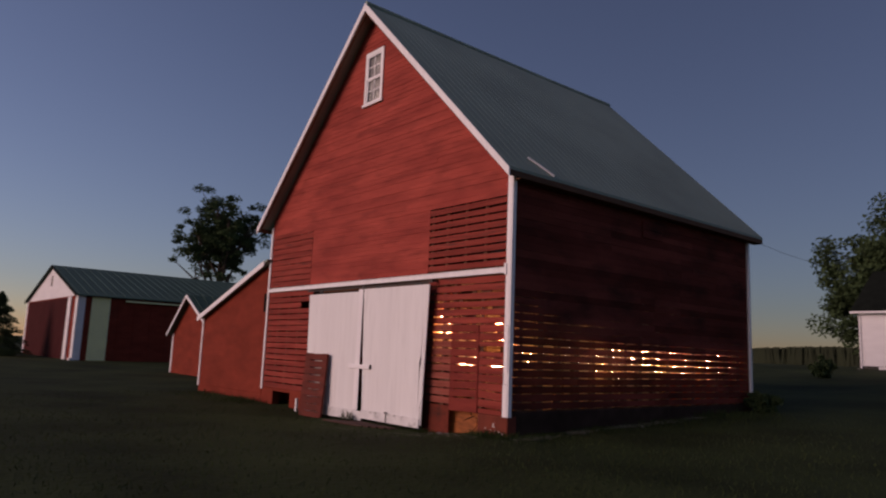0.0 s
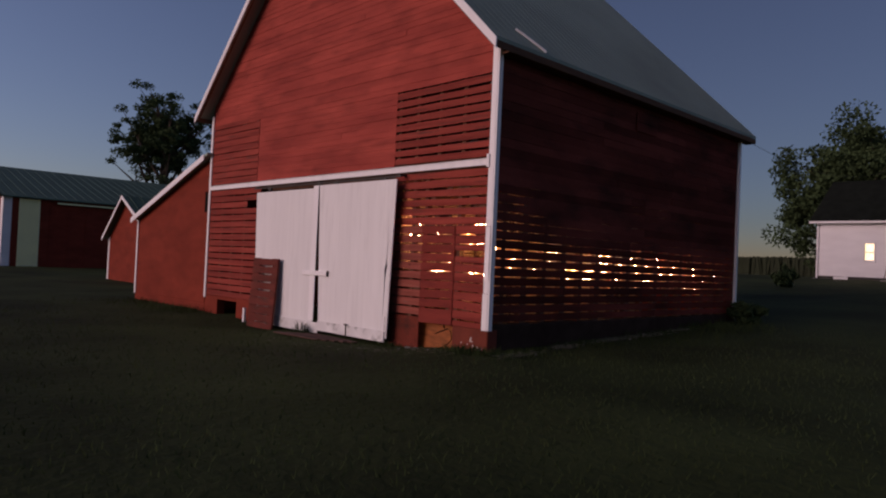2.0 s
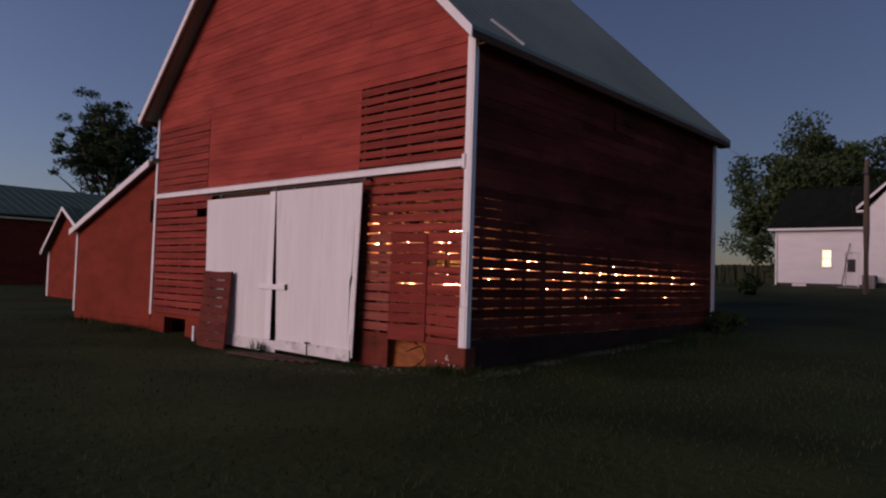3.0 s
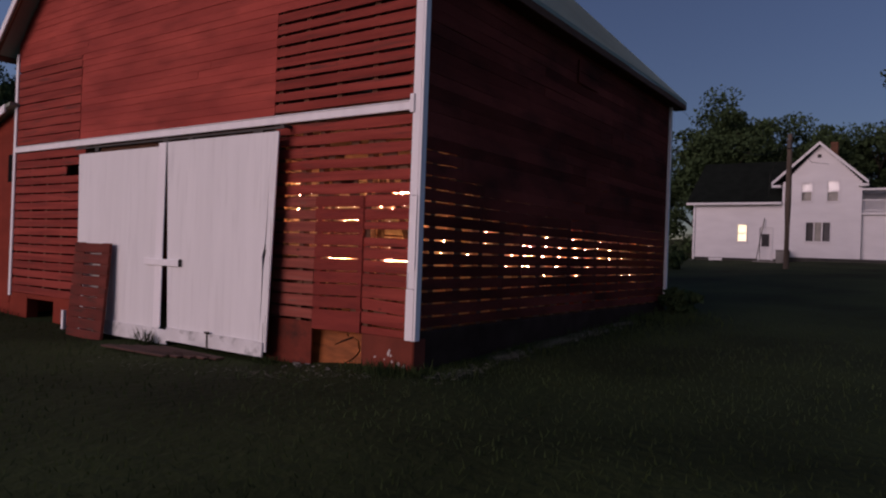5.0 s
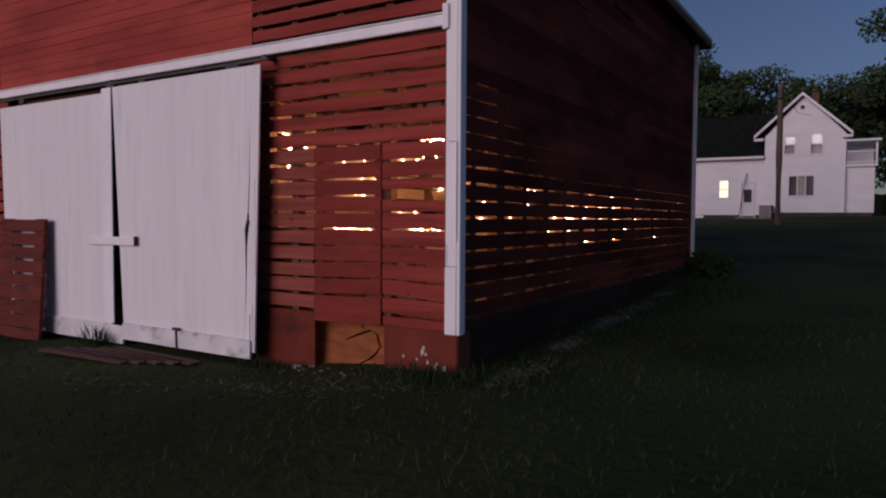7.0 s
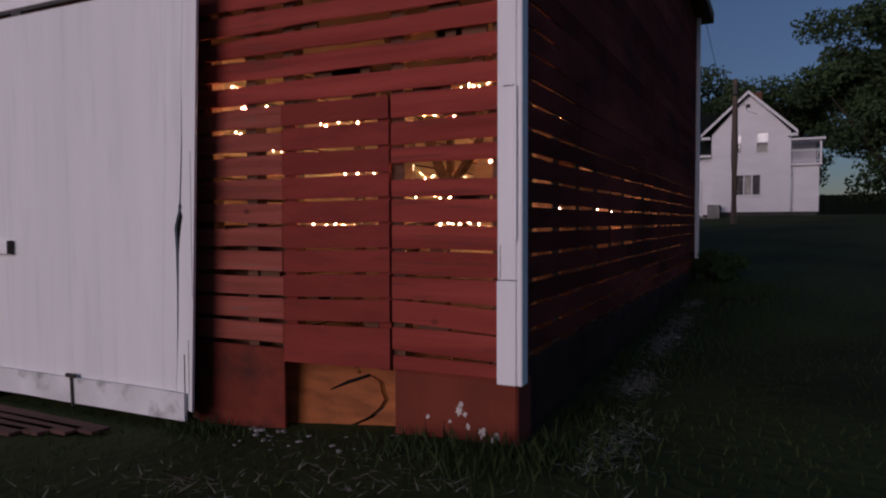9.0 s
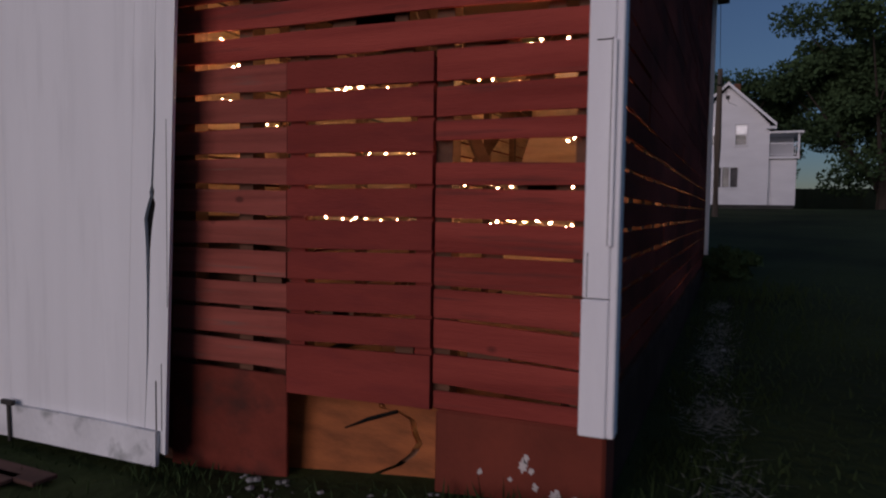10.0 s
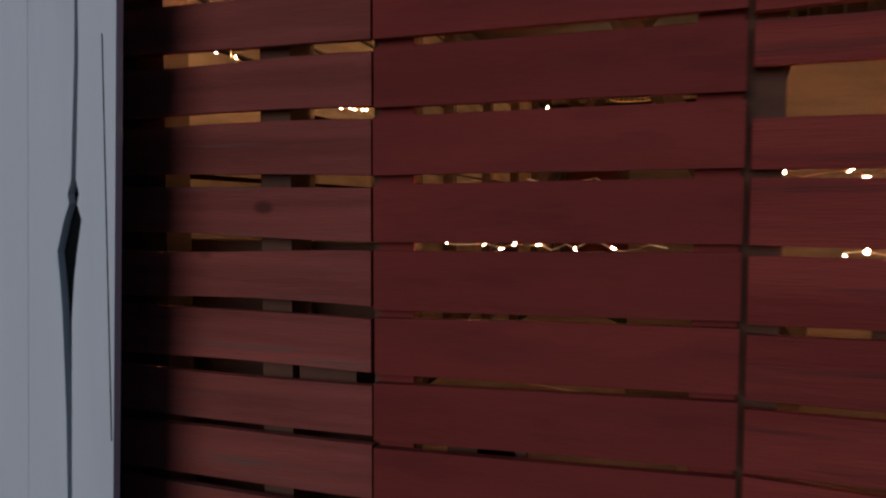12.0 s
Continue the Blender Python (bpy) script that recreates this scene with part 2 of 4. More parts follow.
def tube(bm, pts, radii, sides=7):
    rings = []
    for i, p in enumerate(pts):
        d = (Vector(pts[min(i + 1, len(pts) - 1)]) - Vector(pts[max(i - 1, 0)])).normalized()
        q = d.to_track_quat("Z", "Y")
        r = radii[i] if isinstance(radii, (list, tuple)) else radii
        rings.append([bm.verts.new(Vector(p) + q @ Vector((math.cos(t) * r, math.sin(t) * r, 0))) for t in [2 * math.pi * k / sides for k in range(sides)]])
    for a, b in zip(rings, rings[1:]):
        for k in range(sides):
            bm.faces.new((a[k], a[(k + 1) % sides], b[(k + 1) % sides], b[k]))
    bm.faces.new(rings[0][::-1])
    bm.faces.new(rings[-1])


def smooth(a, b, x):
    t = min(1.0, max(0.0, (x - a) / (b - a)))
    return t * t * (3 - 2 * t)


def ground_z(x, y):
    """The lawn: level round the barn, a gentle rise to the house, then a plateau of fields."""
    z = 0.22 + 0.13 * smooth(11.5, 9.0, y) * smooth(3, 8, x) + 0.10 * smooth(6, 0, x)
    z -= 0.10 * math.exp(-((y - 15.5) / 1.6) ** 2 - ((x - 8.6) / 1.6) ** 2)
    rise = 0.030 * max(0, min(x, 18) - 9) + 0.0475 * max(0, min(x, 48) - 18) + 0.004 * max(0, min(x, 90) - 48)
    far = smooth(20, 40, x)
    return z + rise * smooth(36 + 34 * far, 20 + 14 * far, y) + 0.12 * smooth(30, 45, y) * (1 - far)


# ---- the ground ----
def build_ground():
    def axis(c, n, near, far):
        k = np.linspace(-1, 1, n)
        return c + near * k + (far - near) * np.sign(k) * np.abs(k) ** 5
    xs, ys = axis(10, 201, 45, 2400), axis(10, 201, 45, 2400)
    verts = [(x, y, ground_z(x, y) + (0.03 * noise.noise((x * 0.5, y * 0.5, 0)) + 0.012 * noise.noise((x * 3, y * 3, 5)) if abs(x) < 70 and abs(y) < 70 else 0)) for x in xs for y in ys]
    n = len(ys)
    faces = [(i * n + j, (i + 1) * n + j, (i + 1) * n + j + 1, i * n + j + 1) for i in range(len(xs) - 1) for j in range(n - 1)]
    g = raw("ground", verts, faces, GRASS)
    for p in g.data.polygons:
        p.use_smooth = True
    tagged(g, "dark mown lawn rising gently towards the house", "lawn", kind="structure")


build_ground()

# ---- the barn ----
FX, SY = 8.80, 9.06            # faces of the gable wall and of the side wall
LY, BX = 19.20, 18.25          # the other two walls
RY, RZ, EY, EZ = 14.12, 10.70, 8.81, 5.43
PITCH = 0.163
SLOPE = (RZ - EZ) / (RY - EY)
barn = thing("barn", (13.5, 14.1, 0.25), "old red timber barn with white trim and green metal roof", "barn")


def gable_cut(v, u0, u1):
    d = max(0.0, (v - (EZ - 0.02)) / SLOPE)
    return max(u0, EY + d), min(u1, 2 * RY - EY - d)


def build_front():
    studs = []
    for y in (9.15, 9.83, 10.67, 11.00, 11.40):
        studs.append(((FX + 0.026, y - 0.045, 0.74), (FX + 0.13, y + 0.045, 3.5)))
    for y in (9.2, 9.8, 10.4, 11.0, 11.5, 16.8, 17.4, 18.0, 18.6, 19.12):
        studs.append(((FX + 0.026, y - 0.045, 3.5), (FX + 0.13, y + 0.045, 5.2)))
    for y in (17.35, 17.95, 18.55, 19.12):
        studs.append(((FX + 0.026, y - 0.045, 0.67), (FX + 0.13, y + 0.045, 3.5)))
    for y in np.arange(11.9, 16.8, 0.6):
        studs.append(((FX + 0.04, y - 0.045, 3.45), (FX + 0.14, y + 0.045, 7.6)))
    studs.append(((FX + 0.026, 9.1, 3.42), (FX + 0.18, 19.15, 3.60)))
    studs.append(((FX + 0.135, 9.1, 0.3), (FX + 0.2, 9.3, 3.42)))
    wall = boxes("front_wall", studs[-2:-1], STUD, barn, "gable wall of red boards on dark studs")
    for lo, hi in studs[:-2]:
        boxes("stud", [(lo, hi)], STUD, wall)
    # lower right bay: full boards above, three columns below
    gaps = [0.82 + PITCH * k for k in range(17)]
    for k, z in enumerate(gaps):
        z0, z1 = z, z + PITCH
        if z0 > 3.40:
            break
        z1 = min(z1, 3.43)
        if z0 > 2.40:
            board("board", "y", 9.10, 11.50, z0 + 0.018, z1 - rng.uniform(0.016, 0.030), FX - 0.02, 0.022, RED, wall, wob=0.010, seg=0.2)
        else:
            g = rng.uniform(0.012, 0.017)
            board("board", "y", 10.705, 11.495 + rng.uniform(-0.01, 0.01), z0 + g * 1.3, z1 - g * rng.uniform(0.8, 1.3), FX - 0.02, 0.022, REDWORN, wall, wob=0.008, seg=0.13)
            if not (1.95 < z0 < 2.0):
                board("board", "y", 9.10, 9.852, z0 + g * 0.8, z1 - (0.05 if 1.79 < z0 < 1.83 else g * 0.8), FX - 0.02, 0.022, RED, wall, wob=0.006, seg=0.13, rise=(0.006, max(0.0, 0.034 - 0.0055 * k)))
            else:
                board("board", "y", 9.10, 9.852, z0 + 0.06, z1 - g, FX - 0.02, 0.022, RED, wall, wob=0.006, seg=0.13, rise=(0.006, max(0.0, 0.034 - 0.0055 * k)))
    # short nailers and patches behind the slats, which close the gaps here and there
    nr = random.Random(41)
    for k in range(1, 16):
        z = 0.82 + PITCH * k
        for _ in range(2 if k < 10 else 5):
            y, w = nr.uniform(9.25, 11.3), nr.uniform(0.06, 0.22)
            if any(abs(y - c) < w / 2 + 0.05 for c in (9.83, 10.67, 11.0, 9.15)) or (6 < k < 9 and y < 9.9):
                continue
            boxes("nailer", [((FX + 0.028, y - w / 2, z - 0.055), (FX + 0.05, y + w / 2, z + 0.05))], STUD, wall)
    # upper right bay of wide-spaced slats
    p = 0.155
    for k in range(9):
        z0 = 3.575 + p * k
        board("board", "y", 9.10, 11.56, z0 + 0.024, z0 + p - rng.uniform(0.014, 0.024), FX - 0.02, 0.022, RED, wall, wob=0.005)
    # bays beyond the doors
    for k in range(17):
        z0 = 0.66 + PITCH * k
        if z0 > 3.36:
            break
        u0 = 17.15 if 2.87 < z0 < 3.0 else 16.50
        board("board", "y", u0, 19.16, z0 + 0.014, min(z0 + PITCH, 3.44) - rng.uniform(0.010, 0.018), FX - 0.02, 0.022, RED, wall, wob=0.007)
    for k in range(10):
        z0 = 3.57 + PITCH * k
        board("board", "y", 16.73, 19.17, z0 + 0.009, min(z0 + PITCH, 5.17) - rng.uniform(0.005, 0.012), FX - 0.02, 0.022, RED, wall, wob=0.006)
    # close siding in the middle and over the whole gable
    z, h = 3.57, 0.118
    while z < 10.55:
        z1 = z + h + 0.012
        lo, hi = (11.57, 16.72) if z < 4.90 else ((9.08, 16.72) if z < 5.1 else (9.08, 19.17))
        a, b = gable_cut(z, lo, hi)
        if b - a > 0.15:
            pieces = [(lo, hi)]
            if z + h > 8.12 and z < 9.56:
                pieces = [(lo, 13.72), (14.48, hi)]
            for u0, u1 in pieces:
                if u1 - u0 > 3 and rng.random() < 0.75:
                    m = rng.uniform(u0 + 1.0, u1 - 1.0)
                    aa, bb = gable_cut(z, u0, u1)
                    if aa + 0.4 < m < bb - 0.4:
                        board("board", "y", u0, m, z, z1, FX - 0.012, 0.018, REDLAP, wall, 0.008, 0.002, gable_cut)
                        board("board", "y", m, u1, z, z1, FX - 0.012, 0.018, REDLAP, wall, 0.008, 0.002, gable_cut)
                        continue
                board("board", "y", u0, u1, z, z1, FX - 0.012, 0.018, REDLAP, wall, 0.008, 0.002, gable_cut)
        z += h
    # the bay's low hatch: a flush door of smoother slats over an opening
    hatch = boxes("crib_door", [((FX + 0.0, 10.60, 0.72), (FX + 0.025, 10.69, 2.42)), ((FX + 0.0, 9.87, 0.72), (FX + 0.025, 9.96, 2.42))], REDDOOR, barn, "narrow slatted door of darker red boards")
    for k in range(10):
        z0 = 0.82 + PITCH * k
        g = rng.uniform(0.011, 0.0145)
        board("slat", "y", 9.866, 10.694, (0.715 if k == 0 else z0 + g) if k else 0.715, (0.82 + PITCH - g) if k == 0 else z0 + PITCH - g * 0.7, FX - 0.028, 0.024, REDDOOR, hatch, wob=0.002, rise=(max(0.0, 0.040 - 0.0062 * k) if k else 0.02, 0.0))
    box("base_panel", (FX - 0.018, 10.70, 0.12), (FX + 0.01, 11.50, 0.80), BASERED, barn, "plain red panel at the wall's foot")
    box("footing", (FX - 0.03, 9.02, 0.05), (FX + 0.22, 9.835, 0.735), REDCONC, barn, "red-painted footing with chipped pale patches", 0.015)
    cr = random.Random(31)
    for y, z, r in ((9.39, 0.53, 0.030), (9.375, 0.565, 0.018), (9.35, 0.51, 0.015), (9.24, 0.41, 0.032), (9.15, 0.40, 0.026), (9.17, 0.375, 0.018), (9.60, 0.47, 0.015), (9.45, 0.455, 0.012), (9.33, 0.44, 0.018)):
        ring = [(FX - 0.033, y + math.cos(a) * r * cr.uniform(0.45, 1.1), z + math.sin(a) * r * cr.uniform(0.5, 1.4)) for a in [k * math.pi / 7 for k in range(14)]]
        prism("paint_chip", ring, (0.004, 0, 0), CHIP, barn)
    box("board_footing", (FX - 0.018, 9.10, 0.735), (FX + 0.005, 9.852, 0.822), RED, barn)
    box("rear_footing", (FX - 0.02, 16.5, 0.0), (FX + 0.2, 17.45, 0.665), REDPLAIN, barn)
    box("end_footing", (FX - 0.02, 18.48, 0.0), (FX + 0.2, 19.2, 0.665), REDPLAIN, barn)
    box("hole_lintel", (FX - 0.016, 17.45, 0.58), (FX + 0.2, 18.48, 0.665), REDPLAIN, barn)
    # Added post that keeps the crib's light from leaking past the door edge.
    box("light_stop_jamb", (FX + 0.03, 11.45, 0.1), (FX + 0.16, 11.60, 3.43), STUD, barn, "", 0.004)
    box("far_jamb", (FX + 0.0, 16.5, 0.1), (FX + 0.16, 16.62, 2.87), STUD, barn, "", 0.004)
    # Added board, not part of the crib: blocks bulb light from the low gaps.
    box("gap_blocker", (FX + 0.17, 10.74, 0.44), (FX + 0.20, 11.44, 1.64), STUD, barn, "dark board added behind the slats to keep the low gaps unlit", 0.004)
    # lighted plywood just inside the opening, cracked from its foot to its side
    crack = [(10.33, 0.18), (10.25, 0.29), (10.11, 0.36), (10.03, 0.43), (9.995, 0.49), (10.02, 0.53), (10.04, 0.60), (10.12, 0.635), (10.22, 0.64)]
    x = FX + 0.10
    one = [(x + 0.1 * z, y + 0.018, z) for y, z in crack] + [(x + 0.08, 10.28, 0.85), (x + 0.085, 10.95, 0.85), (x + 0.02, 10.95, 0.18)]
    two = [(x + 0.1 * z, y - 0.018, z) for y, z in crack[::-1]] + [(x + 0.02, 9.55, 0.18), (x + 0.085, 9.55, 0.85), (x + 0.08, 10.25, 0.85)]
    prism("inner_sheet", one, (0.014, 0, 0), PLY, barn, "orange-lit plywood sheet behind the low opening")
    prism("inner_sheet", two, (0.014, 0, 0), PLY, barn, "broken corner of the plywood sheet")


build_front()


def ply_shadow_line():
    """A slanting shadow over the plywood, drawn as a thin black tube."""
    x = FX + 0.097
    bm = bmesh.new()
    tube(bm, [(x + 0.064, 10.13, 0.637), (x + 0.058, 10.30, 0.575), (x + 0.051, 10.44, 0.51)], [0.011, 0.012, 0.004], 5)
    # This black line holds a soft shadow, not another break in the sheet.
    part("split", bm, BLACK, barn)


ply_shadow_line()


def build_side():
    studs = []
    for i in range(17):
        x = 9.15 + 0.565 * i
        w = 0.085 if i % 2 else 0.055
        studs.append(((x - w, SY + 0.020, 0.8), (x + w, SY + 0.13, 5.3)))
    studs.append(((9.0, SY + 0.03, 3.2), (18.2, SY + 0.14, 3.4)))
    wall = boxes("side_wall", studs[-1:], STUD, barn, "long side wall of narrow-spaced red slats")
    for lo, hi in studs[:-1]:
        boxes("stud", [(lo, hi)], STUD, wall)
    for k in range(30):
        z0 = 0.829 + 0.155 * k
        z1 = min(z0 + 0.155, 5.38)
        if z1 - z0 < 0.05:
            continue
        cuts = sorted([8.9, 18.22] + [9.15 + 0.565 * i for i in rng.sample(range(3, 15), 2)])
        g = rng.uniform(0.0115, 0.0145) if z0 < 2.15 else rng.uniform(0.001, 0.003)
        if 2.15 < z0 < 2.95:
            cuts = [8.9, 10.30 if z0 < 2.6 else 9.75] + [c for c in cuts if c > 10.9]
        for i, (a, b) in enumerate(zip(cuts, cuts[1:])):
            gg = 0.0095 if (2.15 < z0 < 2.95 and i == 0) else g
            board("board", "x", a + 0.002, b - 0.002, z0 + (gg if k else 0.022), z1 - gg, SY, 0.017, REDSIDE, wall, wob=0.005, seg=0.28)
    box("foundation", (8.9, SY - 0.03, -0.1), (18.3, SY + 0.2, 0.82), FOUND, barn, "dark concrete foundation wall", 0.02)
    # plain far walls close the barn
    back = boxes("back_wall", [((BX, SY, 0.2), (BX + 0.03, LY, 5.35))], REDPLAIN, barn)
    prism("back_gable", [(BX, SY, 5.35), (BX, LY, 5.35), (BX, RY, RZ - 0.3)], (0.03, 0, 0), REDPLAIN, barn)
    box("rear_side_wall", (FX + 0.03, LY - 0.03, 0.2), (BX, LY, 5.35), REDPLAIN, barn)
    # inside: crib partition, loft, floor, braces
    inner = boxes("partition", [((8.97, 11.66, 3.08), (18.2, 11.74, 3.2))], STUD, barn, "inner crib wall of bare boards")
    for i in range(9):
        boxes("stud", [((9.0 + 1.13 * i, 11.66, 0.44), (9.09 + 1.13 * i, 11.74, 3.08))], STUD, inner)
    z = 0.5
    while z < 3.2:
        board("board", "x", 8.97, 18.2, z, z + 0.15, 11.74, 0.022, WOOD, inner, wob=0.004, seg=1.5)
        z += 0.17
    box("loft_floor", (8.97, 9.1, 3.34), (18.2, 19.1, 3.41), STUD, barn)
    box("crib_floor", (8.99, 9.27, 0.36), (18.2, 11.72, 0.44), WOOD, barn)
    for x, y0, y1 in ((9.5, 9.2, 10.6), (11.2, 11.6, 10.0), (13.5, 9.3, 11.3)):
        bm = bmesh.new()
        tube(bm, [(x, y0, 0.5), (x + 0.5, y1, 3.2)], 0.05, 4)
        part("brace", bm, STUD, barn)
    for x in (10.3, 12.4, 14.6, 16.7):
        box("tie_beam", (x, 9.2, 3.16), (x + 0.05, 11.66, 3.33), WOOD, barn, "", 0.004)
    prism("leaning_sheet", [(9.75, 9.22, 1.45), (9.75, 9.90, 1.45), (9.75, 9.62, 2.30), (9.75, 9.22, 2.30)], (0.02, 0, 0), WOOD, barn, "tan plywood sheet propped inside the crib")
    for x, y0, y1, z1 in ((9.35, 9.24, 9.70, 1.50), (9.50, 9.98, 10.50, 1.18)):
        prism("bin_board", [(x, y0, 0.44), (x, y1, 0.44), (x - 0.12, y1 - 0.04, z1), (x - 0.12, y0, z1 - 0.05)], (0.02, 0, 0), WOOD, barn, "tan board leaning inside the crib")
    boxes("cross_wall", [((11.9, 9.2, 0.44), (11.93, 10.3, 2.2))], WOOD, barn)


build_side()


def build_roof():
    t = 0.06
    x0, x1 = 8.40, 18.70
    for name, s in (("roof_slope", 1), ("roof_slope", -1)):
        f = lambda y, s=s: 2 * RY - y if s < 0 else y
        prism(name, [(x0, f(EY), EZ - 0.05), (x1, f(EY), EZ - 0.05), (x1, RY, RZ - 0.05), (x0, RY, RZ - 0.05)], (0, 0, t), ROOF, barn, "weathered green ribbed metal roof")
        verts, faces = [], []
        x = x0 + 0.12
        while x < x1:
            k = len(verts)
            for yy, zz in ((f(EY - 0.01), EZ + 0.008), (RY, RZ + 0.008)):
                verts += [(x - 0.022, yy, zz), (x - 0.010, yy, zz + 0.008), (x + 0.010, yy, zz + 0.008), (x + 0.022, yy, zz)]
            faces += [(k, k + 1, k + 5, k + 4), (k + 1, k + 2, k + 6, k + 5), (k + 2, k + 3, k + 7, k + 6), (k, k + 3, k + 2, k + 1)]
            x += 0.23
        raw("roof_ribs", verts, faces, ROOF, barn)
    bm = bmesh.new()
    tube(bm, [(x0, RY, RZ + 0.02), (x0 + 3.5, RY, RZ - 0.0), (x0 + 7, RY, RZ - 0.01), (x1, RY, RZ + 0.01)], 0.07, 6)
    part("ridge_cap", bm, ROOF, barn)
    # white rake boards with depth, eave boards, dark underside
    w = 0.15
    for s in (1, -1):
        f = lambda y, s=s: 2 * RY - y if s < 0 else y
        prism("rake_board", [(x0 - 0.03, f(EY - 0.06), EZ - 0.06 + 0.02), (x0 - 0.03, RY, RZ + 0.025), (x0 - 0.03, RY, RZ + 0.025 - w * 1.4), (x0 - 0.03, f(EY - 0.06), EZ - 0.06 + 0.02 - w * 1.15)], (0.03, 0, 0), WHITE, barn, "white rake board along the gable edge")
        box("eave_board", (x0, min(f(EY), f(EY + 0.02)), EZ - 0.17), (x1, max(f(EY), f(EY + 0.02)), EZ - 0.05), STUD, barn)
        box("soffit", (FX, min(f(EY + 0.02), f(SY + 0.02)), EZ - 0.17), (x1, max(f(EY + 0.02), f(SY + 0.02)), EZ - 0.14), STUD, barn)
    for s in (1, -1):
        f = lambda y, s=s: 2 * RY - y if s < 0 else y
        for x in (x0 + 0.02, 18.5):
            prism("rafter", [(x, f(EY + 0.03), EZ - 0.055), (x, RY, RZ - 0.085), (x, RY, RZ - 0.25), (x, f(EY + 0.03), EZ - 0.16)], (0.04, 0, 0), STUD, barn)
    # a strip of flashing that has come loose
    bm = bmesh.new()
    tube(bm, [(9.36, 9.20, EZ + 0.44), (9.52, 9.02, EZ + 0.27), (9.72, 8.80, EZ + 0.05)], 0.022, 4)
    part("loose_flashing", bm, WHITE, barn, "bent pale strip of loose flashing")


build_roof()


def build_trim():
    box("band", (FX - 0.06, 9.14, 3.437), (FX - 0.022, 19.15, 3.537), WHITE, barn, "white horizontal trim board over the doors", 0.008)
    box("drip_edge", (FX - 0.075, 9.14, 3.537), (FX - 0.02, 19.15, 3.552), WHITE, barn)
    # corner post in three lengths, the lower ones patched
    box("corner_post", (FX - 0.055, 9.02, 1.322), (FX - 0.02, 9.135, 5.42), WHITE, barn, "white corner board with split seams", 0.006)
    box("corner_post", (FX - 0.062, 9.018, 0.715), (FX - 0.02, 9.138, 1.318), WHITE, barn, "white corner board patch", 0.006)
    box("corner_return", (FX - 0.055, 8.985, 0.715), (FX + 0.045, 9.018, 5.35), WHITE, barn, "", 0.006)
    box("seam_strip", (FX - 0.075, 9.012, 1.55), (FX - 0.056, 9.03, 2.42), WHITE, barn, "", 0.003)
    boxes("seam_crack", [((FX - 0.0572, 9.031, 1.55), (FX - 0.0545, 9.036, 2.43)), ((FX - 0.0572, 9.036, 2.42), (FX - 0.0545, 9.10, 2.425)), ((FX - 0.0572, 9.115, 1.33), (FX - 0.0545, 9.118, 1.52))], BLACK, barn)
    box("corner_cleat", (FX - 0.085, 9.10, 3.40), (FX - 0.055, 9.16, 3.62), WHITE, barn, "", 0.004)
    box("end_post", (FX - 0.05, 19.13, 0.60), (FX - 0.02, 19.22, 5.42), WHITE, barn, "", 0.006)
    box("far_post", (BX - 0.06, 8.99, 1.0), (BX + 0.03, 9.055, 5.36), WHITE, barn, "", 0.006)
    # small sash window high in the gable
    # Grey sheet close behind the glass gives the panes their reflected-sky tone.
    win = box("sky_tone_backing", (FX + 0.03, 13.72, 8.12), (FX + 0.05, 14.48, 9.52), CONCRETE, barn, "white sash window in the gable", 0)
    fr = [((FX - 0.05, 13.70, 8.12), (FX - 0.01, 13.78, 9.55)), ((FX - 0.05, 14.42, 8.12), (FX - 0.01, 14.50, 9.55)),
          ((FX - 0.05, 13.78, 9.46), (FX - 0.01, 14.42, 9.55)), ((FX - 0.08, 13.66, 8.08), (FX - 0.01, 14.54, 8.15))]
    boxes("window_frame", fr, WHITE, win)
    for z0, z1, xo in ((8.15, 8.82, 0.0), (8.80, 9.46, -0.012)):
        sash = [((FX - 0.03 + xo, 13.78, z0), (FX - 0.012 + xo, 13.83, z1)), ((FX - 0.03 + xo, 14.37, z0), (FX - 0.012 + xo, 14.42, z1)),
                ((FX - 0.03 + xo, 13.83, z0), (FX - 0.012 + xo, 14.37, z0 + 0.05)), ((FX - 0.03 + xo, 13.83, z1 - 0.05), (FX - 0.012 + xo, 14.37, z1)),
                ((FX - 0.028 + xo, 14.09, z0 + 0.05), (FX - 0.014 + xo, 14.11, z1 - 0.05)), ((FX - 0.028 + xo, 13.83, (z0 + z1) / 2 - 0.01), (FX - 0.014 + xo, 14.09, (z0 + z1) / 2 + 0.01)), ((FX - 0.028 + xo, 14.11, (z0 + z1) / 2 - 0.01), (FX - 0.014 + xo, 14.37, (z0 + z1) / 2 + 0.01))]
        boxes("sash", sash, WHITE, win)
        boxes("pane", [((FX - 0.022 + xo, 13.83, z0 + 0.05), (FX - 0.018 + xo, 14.37, z1 - 0.05))], GLASS, win).visible_shadow = False


build_trim()


def loft_flap():
    """A loose hatch of two boards that stands a little off the side wall under the eave."""
    m = Matrix.Translation((14.0, SY - 0.006, 4.72)) @ Matrix.Rotation(radians(0.6), 4, "Z")
    hatch = None
    for k in range(2):
        bm = bmesh.new()
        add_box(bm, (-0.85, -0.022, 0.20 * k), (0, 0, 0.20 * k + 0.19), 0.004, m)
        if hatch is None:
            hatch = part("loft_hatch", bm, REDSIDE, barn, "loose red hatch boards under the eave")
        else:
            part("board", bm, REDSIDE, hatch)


loft_flap()


